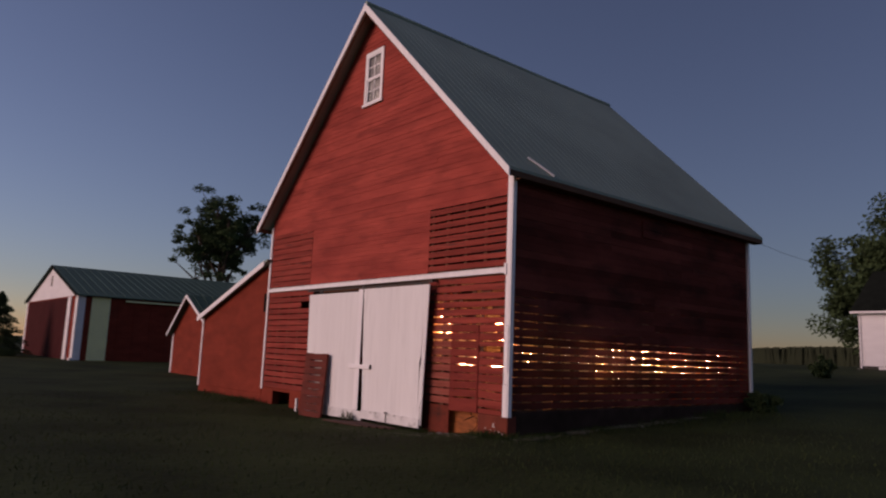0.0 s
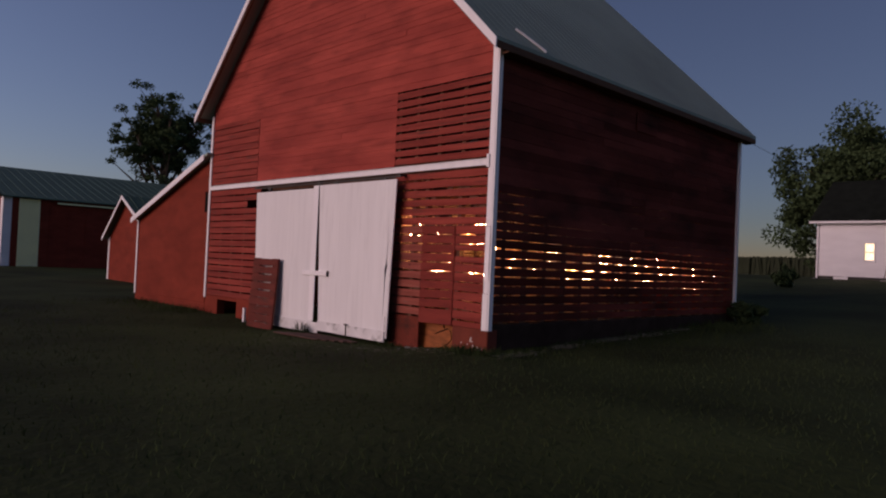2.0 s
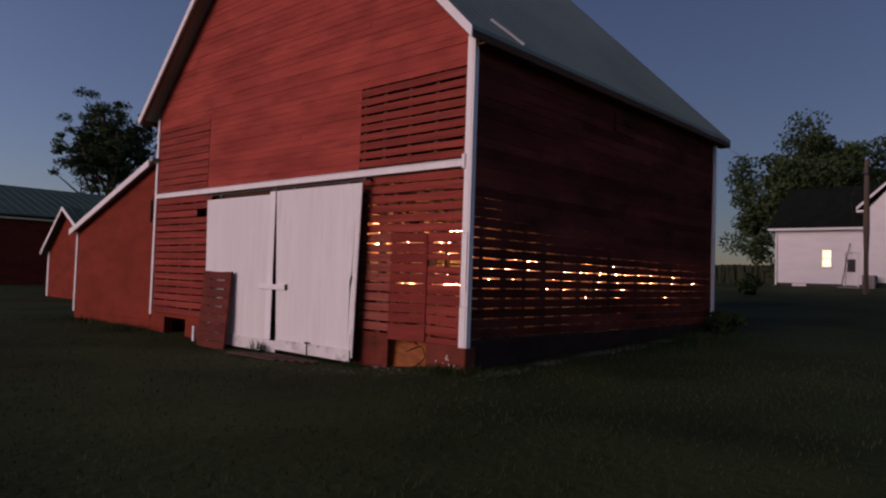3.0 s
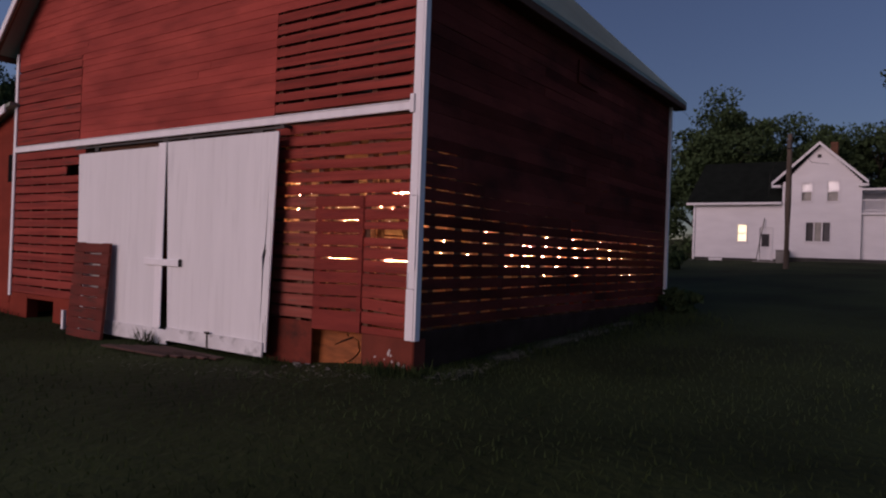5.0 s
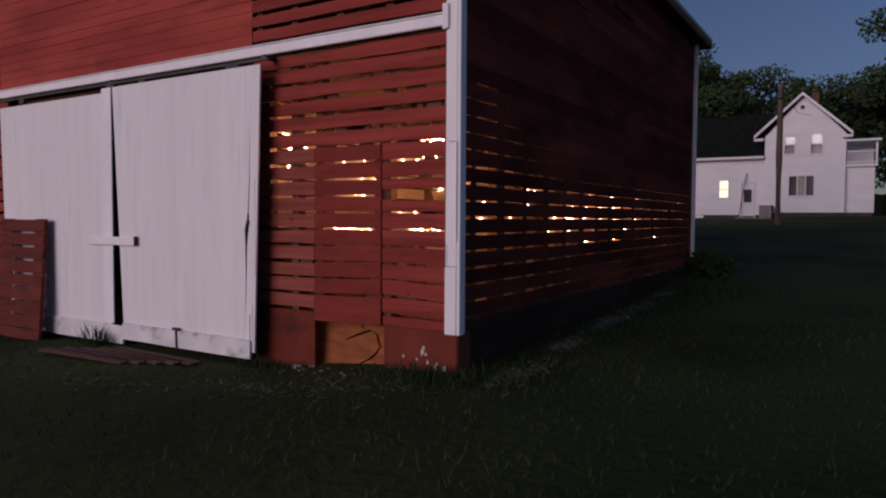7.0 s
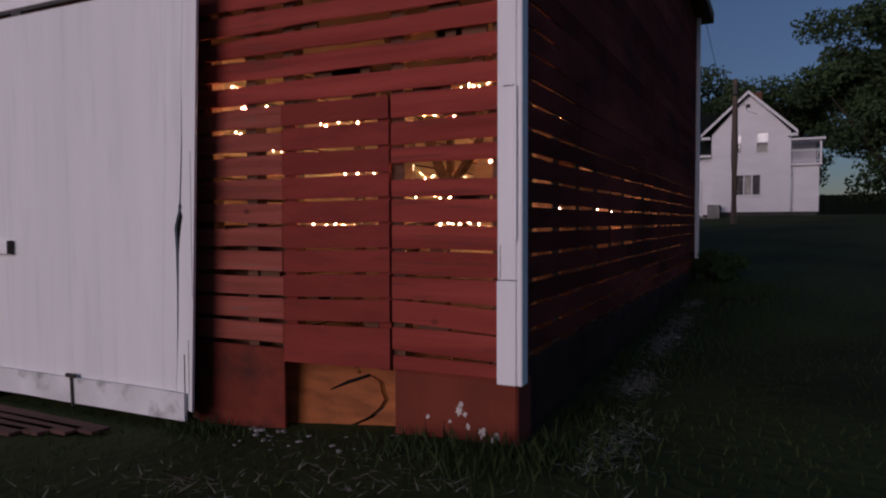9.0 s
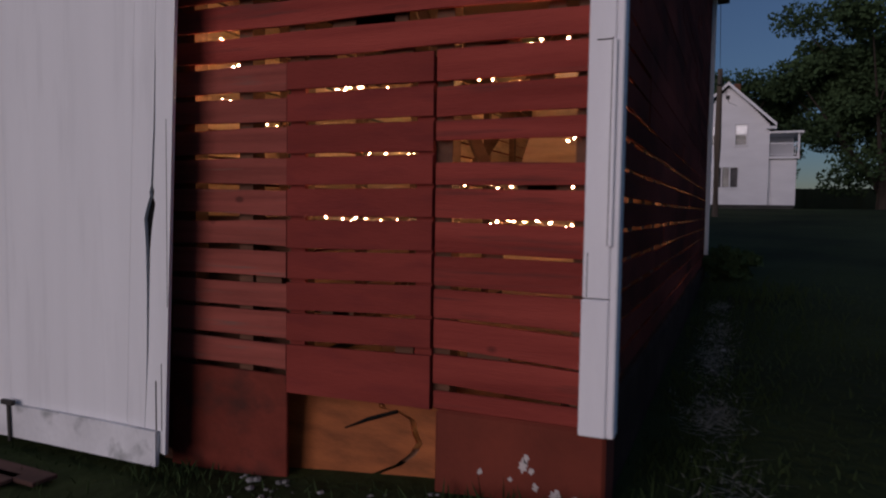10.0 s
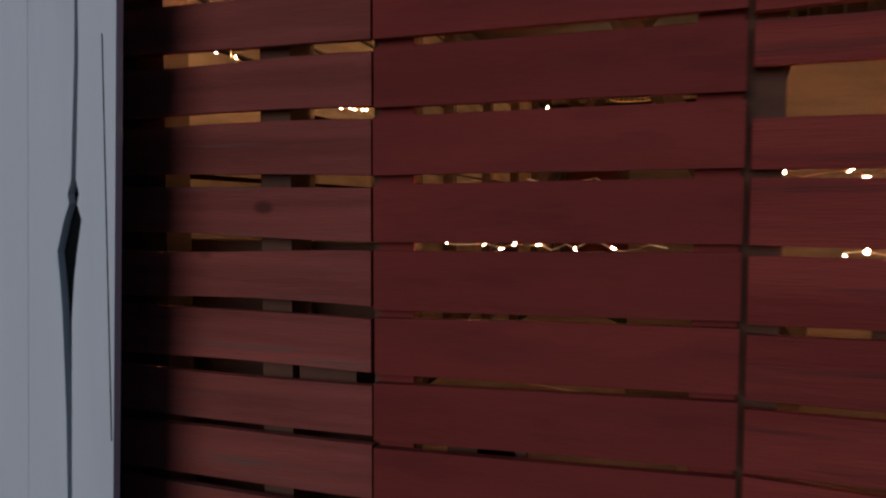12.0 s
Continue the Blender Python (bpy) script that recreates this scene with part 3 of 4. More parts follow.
def build_doors():
    track = boxes("door_track", [((FX - 0.215, 11.15, 3.335), (FX - 0.185, 16.5, 3.365)), ((FX - 0.225, 11.55, 3.27), (FX - 0.18, 11.75, 3.335)), ((FX - 0.225, 13.7, 3.25), (FX - 0.18, 13.85, 3.335)), ((FX - 0.225, 13.1, 3.28), (FX - 0.18, 13.22, 3.335)), ((FX - 0.225, 15.7, 3.27), (FX - 0.18, 15.82, 3.335)), ((FX - 0.19, 11.2, 3.362), (FX - 0.02, 11.26, 3.40)), ((FX - 0.19, 13.8, 3.362), (FX - 0.02, 13.86, 3.40)), ((FX - 0.19, 16.4, 3.362), (FX - 0.02, 16.46, 3.40))], IRON, barn, "dark sliding door track")
    bays = (("sliding_door", 11.235, 11.345, 13.72, 13.55, 3.30, 9), ("sliding_door", 13.78, 13.81, 16.34, 16.22, 3.25, 9))
    for di, (nm, t0, b0, t1, b1, top, n) in enumerate(bays):
        x = FX - 0.215 - (0.0 if di else 0.012)
        bot = 0.29 if di == 0 else 0.24
        # Black backing stands for the darkness inside the cracked edge plank.
        door = prism(nm, [(x + 0.022, t0 + 0.03, top - 0.03), (x + 0.022, t1 - 0.03, top - 0.03), (x + 0.022, b1 - 0.03, bot + 0.05), (x + 0.022, b0 + 0.10, bot + 0.05)], (0.02, 0, 0), BLACK, barn, "tall white plank sliding door with peeling foot")
        for k in range(n):
            a, b = k / n, (k + 1) / n
            g = 0.0
            if di == 0 and k == 0:
                # the split edge plank: two halves parted along a crack that opens at a knot
                cr = [(2.60, 0.002), (2.44, 0.007), (2.1, 0.013), (1.80, 0.016), (1.765, 0.036), (1.74, 0.026), (1.70, 0.056), (1.62, 0.064), (1.55, 0.046), (1.45, 0.030), (1.2, 0.019), (0.9, 0.013), (0.70, 0.005), (0.52, 0.003), (0.44, 0.003)]
                mid = lambda z: t0 + 0.12 + (b0 - t0) * (top - z) / (top - bot) + 0.006 * math.sin(z * 5) + (0.025 if z < 1.7 else 0.008)
                left = [(x, t0 + (b0 - t0) * (top - z) / (top - bot), z) for z in (top, bot + 0.05)]
                right = [(x, t0 + 0.28 + (b0 - t0) * (top - z) / (top - bot), z) for z in (top, bot)]
                prism("plank", [left[0], (x, mid(top) - 0.001, top)] + [(x, mid(z) - w / 2, z) for z, w in cr] + [(x, mid(bot) - 0.002, bot + 0.08), left[1]], (0.022, 0, 0), DOORWHITE, door)
                prism("plank", [(x, mid(top) + 0.001, top)] + [right[0], right[1]] + [(x, mid(bot) + 0.002, bot + 0.02)] + [(x, mid(z) + w / 2, z) for z, w in cr[::-1]], (0.022, 0, 0), DOORWHITE, door)
                continue
            ya, yb = t0 + (t1 - t0) * a, t0 + (t1 - t0) * b
            za, zb = b0 + (b1 - b0) * a, b0 + (b1 - b0) * b
            if di == 0 and k == 1:
                ya, za = t0 + 0.2815, b0 + 0.2815
            dx = rng.uniform(-0.0005, 0.0005)
            prism("plank", [(x + dx, ya + g, top), (x + dx, yb - g, top), (x + dx, zb - g, bot), (x + dx, za + g, bot)], (0.022, 0, 0), DOORWHITE, door)
        if di == 0:
            boxes("split", [((x - 0.0015, 11.40, 0.46), (x + 0.001, 11.408, 0.74)), ((x - 0.0015, 11.362, 0.47), (x + 0.001, 11.366, 0.84)), ((x - 0.0015, 11.318, 1.15), (x + 0.001, 11.3205, 2.15))], BLACK, door)
            board("kick_board", "y", b0 + 0.035, b1 - 0.01, bot - 0.01, 0.475, x - 0.03, 0.026, DOORFOOT, door, wob=0.006)
        else:
            board("kick_board", "y", b0 - 0.25, b1, bot - 0.02, 0.44, x - 0.03, 0.026, DOORFOOT, door, wob=0.006)
            box("meeting_stile", (x - 0.022, 13.74, 0.46), (x - 0.002, 13.93, 3.30), WHITE, door, "", 0.004)
    box("latch_bar", (FX - 0.275, 13.27, 1.41), (FX - 0.246, 14.18, 1.51), WHITE, barn, "white wooden latch bar across both doors", 0.006)
    box("latch_keeper", (FX - 0.282, 13.25, 1.41), (FX - 0.23, 13.268, 1.52), IRON, barn, "", 0.004)
    bm = bmesh.new()
    tube(bm, [(FX - 0.27, 12.53, 0.26), (FX - 0.27, 12.54, 0.51)], 0.012, 6)
    add_box(bm, (FX - 0.285, 12.49, 0.48), (FX - 0.26, 12.59, 0.51), 0.003)
    part("drop_bolt", bm, IRON, barn, "rusty iron drop bolt at the door foot")


build_doors()


def build_leanto():
    w = raw("leanto_wall", [(FX, 19.225, 0.0), (FX, 24.08, 0.0), (FX, 24.08, 2.72), (FX, 19.225, 4.32), (BX, 19.225, 0.0), (BX, 24.08, 0.0), (BX, 24.08, 2.72), (BX, 19.225, 4.32)],
            [(0, 1, 2, 3), (1, 5, 6, 2), (5, 4, 7, 6), (0, 3, 7, 4), (2, 6, 7, 3), (0, 4, 5, 1)], REDPLAIN, barn, "lean-to wall of flat red boards")
    z = 0.45
    while z < 4.2:
        cut = lambda v, u0, u1: (u0, min(u1, 24.08 - max(0, (v - 2.72)) * (4.86 / 1.6)))
        a, b = cut(z + 0.1, 19.23, 24.08)
        if b - a > 0.2:
            board("board", "y", 19.23, 24.08, z, z + 0.145, FX - 0.018, 0.015, REDPLAIN, w, 0.003, 0.001, cut)
        z += 0.14
    prism("leanto_roof", [(8.60, 19.1, 4.38), (8.60, 24.2, 2.71), (8.60, 24.2, 2.77), (8.60, 19.1, 4.44)], (9.9, 0, 0), ROOF, barn)
    prism("leanto_rake", [(8.57, 19.26, 4.40), (8.57, 24.22, 2.77), (8.57, 24.22, 2.61), (8.57, 19.26, 4.24)], (0.03, 0, 0), WHITE, barn, "white rake board of the lean-to")
    box("leanto_post", (FX - 0.05, 24.02, 0.40), (FX - 0.019, 24.11, 2.72), WHITE, barn, "", 0.005)
    box("leanto_vent", (FX - 0.03, 19.30, 2.87), (FX - 0.019, 19.46, 3.42), BLACK, barn, "dark slot under the lean-to roof", 0.004)
    box("leanto_footing", (FX - 0.01, 19.22, -0.1), (FX + 0.2, 24.1, 0.44), REDPLAIN, barn, "", 0.01)


build_leanto()

# ---- the farm buildings beyond ----
def machine_shed():
    x0, x1, y0, y1, e, rz = 10.9, 47.0, 52.0, 69.8, 4.75, 7.25
    g = 0.0
    yc = (y0 + y1) / 2
    t = thing("machine_shed", (28, 62, 0.3), "long red machine shed with a white gable and green roof", "shed")
    wall = raw("wall", [(x0, y0, g), (x1, y0, g), (x1, y1, g), (x0, y1, g), (x0, y0, e), (x1, y0, e), (x1, y1, e), (x0, y1, e)], [q for q in BOXF if q != (4, 5, 6, 7)], REDPLAIN, t)
    prism("gable", [(x0 - 0.02, y0, e), (x0 - 0.02, y1, e), (x0 - 0.02, yc, rz)], (0.3, 0, 0), HOUSEWHITE, t, "white upper gable")
    box("vent", (x0 - 0.06, yc - 0.18, rz - 1.5), (x0 - 0.02, yc + 0.18, rz - 0.7), CONCRETE, t)
    for s, ya in ((1, y0 - 0.35), (-1, y1 + 0.35)):
        ze = e - 0.05
        prism("roof_slope", [(x0 - 0.2, ya, ze), (x1 + 0.4, ya, ze), (x1 + 0.4, yc, rz + 0.08), (x0 - 0.2, yc, rz + 0.08)], (0, 0, 0.08), SHEDROOF, t)
        prism("rake", [(x0 - 0.23, ya, ze - 0.12), (x0 - 0.23, yc, rz - 0.02), (x0 - 0.23, yc, rz + 0.17), (x0 - 0.23, ya, ze + 0.09)], (0.03, 0, 0), SHINGLE, t)
    verts, faces = [], []
    x = x0
    while x < x1:
        k = len(verts)
        for yy, zz in ((y0 - 0.35, e + 0.03), (yc, rz + 0.16)):
            verts += [(x - 0.03, yy, zz), (x, yy, zz + 0.03), (x + 0.03, yy, zz)]
        faces += [(k, k + 1, k + 4, k + 3), (k + 1, k + 2, k + 5, k + 4)]
        x += 0.6
    raw("roof_ribs", verts, faces, SHEDROOF, t)
    box("corner_trim", (x0 - 0.05, y0 - 0.05, g), (x0 + 0.45, y0 + 0.6, e), HOUSEWHITE, t, "white corner trim")
    box("corner_trim", (x0 - 0.05, y1 - 0.5, g), (x0 + 0.1, y1 + 0.05, e), HOUSEWHITE, t)
    box("big_door", (x0 - 0.08, y0 + 2.6, g + 0.1), (x0 - 0.01, y1 - 1.2, e - 0.1), MAROON, t, "large dark red sliding door")
    box("door_trim", (x0 - 0.10, y0 + 1.7, g + 0.1), (x0 - 0.01, y0 + 2.6, e - 0.05), HOUSEWHITE, t)
    box("yellow_panel", (11.75, y0 - 0.06, g + 0.25), (12.95, y0 - 0.005, e - 0.08), CREAM, t, "pale yellow side door")
    box("gutter", (13.9, y0 - 0.30, e - 0.28), (30, y0 - 0.18, e - 0.17), CREAM, t)
    box("downspout_foot", (10.6, y0 - 0.5, g + 0.1), (11.0, y0 - 0.1, g + 0.5), HOUSEWHITE, t)
    for i in range(30):
        xx = 13.5 + i * 1.1
        boxes("wall_rib", [((xx, y0 - 0.03, g), (xx + 0.05, y0, e))], REDPLAIN, wall)


machine_shed()


def small_shed():
    x0, x1, y0, y1, e, rz = 12.3, 16.0, 31.2, 37.1, 2.3, 4.1
    yc = (y0 + y1) / 2 + 0.7
    t = thing("small_shed", (14, 34, 0.3), "small red shed with white trim and green metal roof", "shed")
    raw("wall", [(x0, y0, 0), (x0, y1, 0), (x0, y1, e), (x0, yc, rz), (x0, y0, e), (x1, y0, 0), (x1, y1, 0), (x1, y1, e), (x1, yc, rz), (x1, y0, e)],
        [(0, 1, 2, 3, 4), (9, 8, 7, 6, 5), (0, 5, 6, 1), (1, 6, 7, 2), (0, 4, 9, 5)], REDPLAIN, t)
    for ya in (y0 - 0.12, y1 + 0.12):
        za = e - 0.10
        prism("roof_slope", [(x0 - 0.3, ya, za), (x1 + 0.3, ya, za), (x1 + 0.3, yc, rz + 0.06), (x0 - 0.3, yc, rz + 0.06)], (0, 0, 0.06), SHEDROOF, t)
        prism("rake", [(x0 - 0.33, ya, za - 0.08), (x0 - 0.33, yc, rz - 0.02), (x0 - 0.33, yc, rz + 0.14), (x0 - 0.33, ya, za + 0.08)], (0.03, 0, 0), WHITE, t)
        for i in range(8):
            xx = x0 + 0.5 * i
            prism("roof_rib", [(xx, ya, za + 0.055), (xx + 0.05, ya, za + 0.055), (xx + 0.05, yc, rz + 0.115), (xx, yc, rz + 0.115)], (0, 0, 0.035), SHEDROOF, t)
    box("corner_trim", (x0 - 0.03, y1 - 0.12, 0.1), (x0 + 0.1, y1 + 0.02, e), WHITE, t)


small_shed()

# ---- the house ----
HX = 47.4


def sash_window(parent, y0, y1, z0, z1, x, inside=DARKROOM, cols=1, mid=True, label=""):
    w = boxes("window", [((x + 0.12, y0, z0), (x + 0.14, y1, z1))], inside, parent, label)
    b = 0.09
    boxes("window_frame", [((x - 0.04, y0 - b, z0 - b), (x + 0.02, y0, z1 + b)), ((x - 0.04, y1, z0 - b), (x + 0.02, y1 + b, z1 + b)), ((x - 0.04, y0, z1), (x + 0.02, y1, z1 + b)), ((x - 0.07, y0 - b - 0.03, z0 - b), (x + 0.02, y1 + b + 0.03, z0))], HOUSEWHITE, w)
    bars = [((x - 0.01, y0 + (y1 - y0) * i / cols - 0.03, z0), (x + 0.015, y0 + (y1 - y0) * i / cols + 0.03, z1)) for i in range(1, cols)]
    if mid:
        bars.append(((x - 0.012, y0, (z0 + z1) / 2 - 0.025), (x + 0.018, y1, (z0 + z1) / 2 + 0.025)))
    boxes("sash_bars", bars, HOUSEWHITE, w)
    boxes("pane", [((x + 0.022, y0, z0), (x + 0.026, y1, z1))], GLASS, w).visible_shadow = False


def house_wall(name, x, y0, y1, z0, z1, holes, parent, gable=None):
    """Clapboards with the window openings left free."""
    bs = []
    z = z0
    while z < z1:
        zt = min(z + 0.13, z1)
        lo, hi = y0, y1
        if gable and z > gable[0]:
            k = (gable[1] - z) / (gable[1] - gable[0])
            c = (y0 + y1) / 2
            lo, hi = c - (c - y0) * k, c + (y1 - c) * k
        cuts = sorted((a, b) for a, b, c, d in holes if c < z + 0.065 < d)
        s = lo
        for a, b in cuts + [(hi, hi)]:
            if a - s > 0.02:
                bs.append((s, a, z, zt))
            s = b
        z += 0.13
    verts, faces = [], []
    for a, b, c, d in bs:
        k = len(verts)
        verts += [(x - 0.018, a, c), (x - 0.018, b, c), (x, b, d + 0.004), (x, a, d + 0.004), (x + 0.02, a, c), (x + 0.02, b, c), (x + 0.02, b, d), (x + 0.02, a, d)]
        faces += [(k + 3, k + 2, k + 1, k), (k, k + 1, k + 5, k + 4), (k + 4, k + 5, k + 6, k + 7)]
    return tagged(raw(name, verts, faces, HOUSEWHITE, parent, "white clapboard wall"), kind="stuff")


def build_house():
    t = thing("farmhouse", (50, 10, 2.0), "white two-storey clapboard farmhouse with low annex and balcony", "house")
    # gable front
    w1, w2, w3 = (9.72, 10.22, 5.50, 6.55), (8.36, 8.90, 5.47, 6.58), (8.72, 9.95, 3.16, 4.24)
    ga = house_wall("gable_front", HX, 7.2, 11.25, 2.2, 8.62, [w1, w2, w3], t, (6.45, 8.70))
    boxes("side_wall", [((HX, 7.2, 2.2), (HX + 9, 7.23, 6.5))], HOUSEWHITE, t)
    boxes("north_wall", [((HX + 0.03, 11.22, 2.2), (HX + 9, 11.25, 6.5))], HOUSEWHITE, t)
    # Added dark sheet stands for the unlit depth behind the gable windows.
    boxes("dark_room_sheet", [((HX + 0.6, 7.25, 2.2), (HX + 0.62, 11.2, 6.5))], DARKROOM, t)
    for s, ye in ((1, 11.80), (-1, 6.88)):
        yc, ze, zr = 9.35, 6.50, 8.80
        prism("roof_slope", [(HX - 0.35, ye, ze), (HX + 9.3, ye, ze), (HX + 9.3, yc, zr), (HX - 0.35, yc, zr)], (0, 0, 0.08), SHINGLE, t)
        prism("rake_board", [(HX - 0.39, ye, ze - 0.10), (HX - 0.39, yc, zr - 0.10), (HX - 0.39, yc, zr + 0.08), (HX - 0.39, ye, ze + 0.08)], (0.04, 0, 0), HOUSEWHITE, t)
        box("eave_return", (HX - 0.35, min(ye, ye - s * 0.5), ze - 0.22), (HX + 0.1, max(ye, ye - s * 0.5), ze - 0.08), HOUSEWHITE, t)
    box("chimney", (HX + 3.2, 8.75, 8.2), (HX + 3.65, 9.15, 9.35), STUD, t, "dark brick chimney", 0.02)
    box("attic_vent", (HX - 0.05, 9.27, 7.98), (HX - 0.02, 9.47, 8.18), DARKROOM, t)
    for w in (w1, w2):
        sash_window(t, *w[:2], *w[2:], HX, CONCRETE, label="sash window with a half-drawn pale blind")
        boxes("blind", [((HX + 0.05, w[0], (w[2] + w[3]) / 2 + 0.02), (HX + 0.06, w[1], w[3]))], CURTAIN, t)
    boxes("curtain", [((HX + 0.06, 9.15, 3.16), (HX + 0.08, 9.52, 4.24))], CONCRETE, t)
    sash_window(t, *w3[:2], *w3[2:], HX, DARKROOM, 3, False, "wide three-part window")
    # annex
    a1, a2 = (13.22, 13.74, 3.06, 4.10), (11.80, 12.46, 2.0, 3.95)
    house_wall("annex_wall", HX + 0.25, 11.27, 16.4, 2.06, 5.36, [a1, a2], t)
    boxes("annex_side", [((HX + 0.25, 16.38, 1.95), (HX + 7, 16.41, 5.36))], HOUSEWHITE, t)
    # Added dark sheet stands for the unlit depth of the annex.
    boxes("annex_dark_sheet", [((HX + 0.9, 11.3, 1.95), (HX + 0.92, 16.3, 5.2))], DARKROOM, t)
    prism("annex_roof", [(HX - 0.15, 11.26, 5.40), (HX - 0.15, 16.75, 5.40), (HX + 4.2, 16.75, 8.35), (HX + 4.2, 11.26, 8.35)], (0, 0, 0.07), SHINGLE, t, "dark shingled annex roof")
    prism("annex_roof_back", [(HX + 4.2, 11.26, 8.35), (HX + 4.2, 16.75, 8.35), (HX + 8, 16.75, 5.4), (HX + 8, 11.26, 5.4)], (0, 0, 0.07), SHINGLE, t)
    box("annex_fascia", (HX - 0.19, 11.26, 5.30), (HX - 0.15, 16.75, 5.44), HOUSEWHITE, t)
    box("downspout", (HX + 0.14, 16.28, 1.9), (HX + 0.22, 16.36, 5.3), HOUSEWHITE, t)
    box("downspout_foot", (HX - 0.3, 16.3, 1.72), (HX + 0.2, 16.42, 1.86), HOUSEWHITE, t)
    sash_window(t, *a1[:2], *a1[2:], HX + 0.25, LAMPWIN, label="lamplit sash window with a drawn blind")
    door = box("back_door", (HX + 0.28, 11.82, 2.0), (HX + 0.33, 12.44, 3.95), HOUSEWHITE, t, "white back door with a small dark pane", 0.01)
    boxes("door_pane", [((HX + 0.262, 11.93, 2.80), (HX + 0.279, 12.36, 3.55))], DARKROOM, door)
    boxes("door_frame", [((HX + 0.20, 11.72, 1.95), (HX + 0.27, 11.80, 4.03)), ((HX + 0.20, 12.46, 1.95), (HX + 0.27, 12.54, 4.03)), ((HX + 0.20, 11.80, 3.95), (HX + 0.27, 12.46, 4.03))], HOUSEWHITE, door)
    box("door_step", (HX - 0.5, 11.5, 1.6), (HX + 0.2, 12.7, 1.93), CONCRETE, t, "", 0.02)
    bm = bmesh.new()
    tube(bm, [(HX - 0.5, 12.55, 1.6), (HX + 0.1, 12.2, 4.5)], 0.025, 5)
    part("leaning_rod", bm, IRON, t)
    # right wing with balcony
    house_wall("wing_wall", HX + 0.3, 5.86, 7.18, 2.2, 4.70, [], t)
    boxes("wing_side", [((HX + 0.3, 5.83, 2.2), (HX + 6, 5.86, 4.7))], HOUSEWHITE, t)
    box("balcony_deck", (HX + 0.1, 5.70, 4.70), (HX + 6, 7.2, 4.84), HOUSEWHITE, t, "", 0.01)
    rail = boxes("balcony_rail", [((HX + 0.15, 5.75, 5.50), (HX + 0.21, 7.2, 5.56)), ((HX + 0.15, 5.75, 4.92), (HX + 0.21, 7.2, 4.97)), ((HX + 0.13, 5.72, 4.84), (HX + 0.23, 5.82, 6.05)), ((HX + 0.21, 5.74, 5.50), (HX + 4, 5.80, 5.56))], HOUSEWHITE, t, "white balcony railing")
    for i in range(13):
        boxes("baluster", [((HX + 0.165, 5.90 + 0.1 * i, 4.97), (HX + 0.195, 5.93 + 0.1 * i, 5.50))], HOUSEWHITE, rail)
    box("balcony_roof", (HX - 0.1, 5.55, 6.05), (HX + 4.5, 7.2, 6.17), HOUSEWHITE, t, "", 0.01)
    boxes("balcony_back", [((HX + 2.2, 5.9, 4.84), (HX + 2.25, 7.2, 6.05))], HOUSEWHITE, t)
    box("foundation", (HX + 0.05, 5.9, 1.2), (HX + 8.9, 11.2, 2.2), BLOCK, t, "dark block foundation", 0.01)
    box("annex_foundation", (HX + 0.3, 11.27, 1.2), (HX + 6.9, 16.35, 2.06), BLOCK, t, "", 0.01)
    box("cellar_window", (HX + 0.26, 14.6, 1.80), (HX + 0.3, 15.4, 2.04), HOUSEWHITE, t)
    return t


build_house()

# ---- poles, trees, fields ----
def utility_pole():
    x, y = 38.0, 9.52
    g = ground_z(x, y)
    t = thing("utility_pole", (x, y, g), "weathered wooden utility pole on the lawn", "pole")
    bm = bmesh.new()
    tube(bm, [(x, y, g - 0.3), (x, y, g + 3), (x + 0.03, y, g + 6.3)], [0.15, 0.14, 0.10], 10)
    part("shaft", bm, POLEWOOD, t)
    bm = bmesh.new()
    add_box(bm, (x - 0.22, y - 0.1, g + 5.6), (x - 0.08, y + 0.1, g + 6.0), 0.02)
    part("insulator_box", bm, IRON, t)
    bm = bmesh.new()
    tube(bm, [(x, y, g + 6.1), (x + 5, y - 0.3, g + 5.6), (HX, 8.9, 7.6)], 0.012, 4)
    tube(bm, [(x, y, g + 6.0), (x + 4, y + 1.5, g + 5.0), (HX, 12, 5.8)], 0.012, 4)
    part("wire", bm, WIRE, t)


utility_pole()


def service_wire():
    """A slack line from the barn's eave to the pole on the lawn."""
    a, b = Vector((18.6, 8.95, 5.32)), Vector((38.0, 9.45, ground_z(38, 9.5) + 6.05))
    t = thing("power_line", a, "thin dark power line from the barn eave to the pole", "power line")
    bm = bmesh.new()
    pts = [a.lerp(b, i / 10) - Vector((0, 0, 0.9 * 4 * (i / 10) * (1 - i / 10))) for i in range(11)]
    tube(bm, pts, 0.005, 4)
    part("cable", bm, WIRE, t)


service_wire()


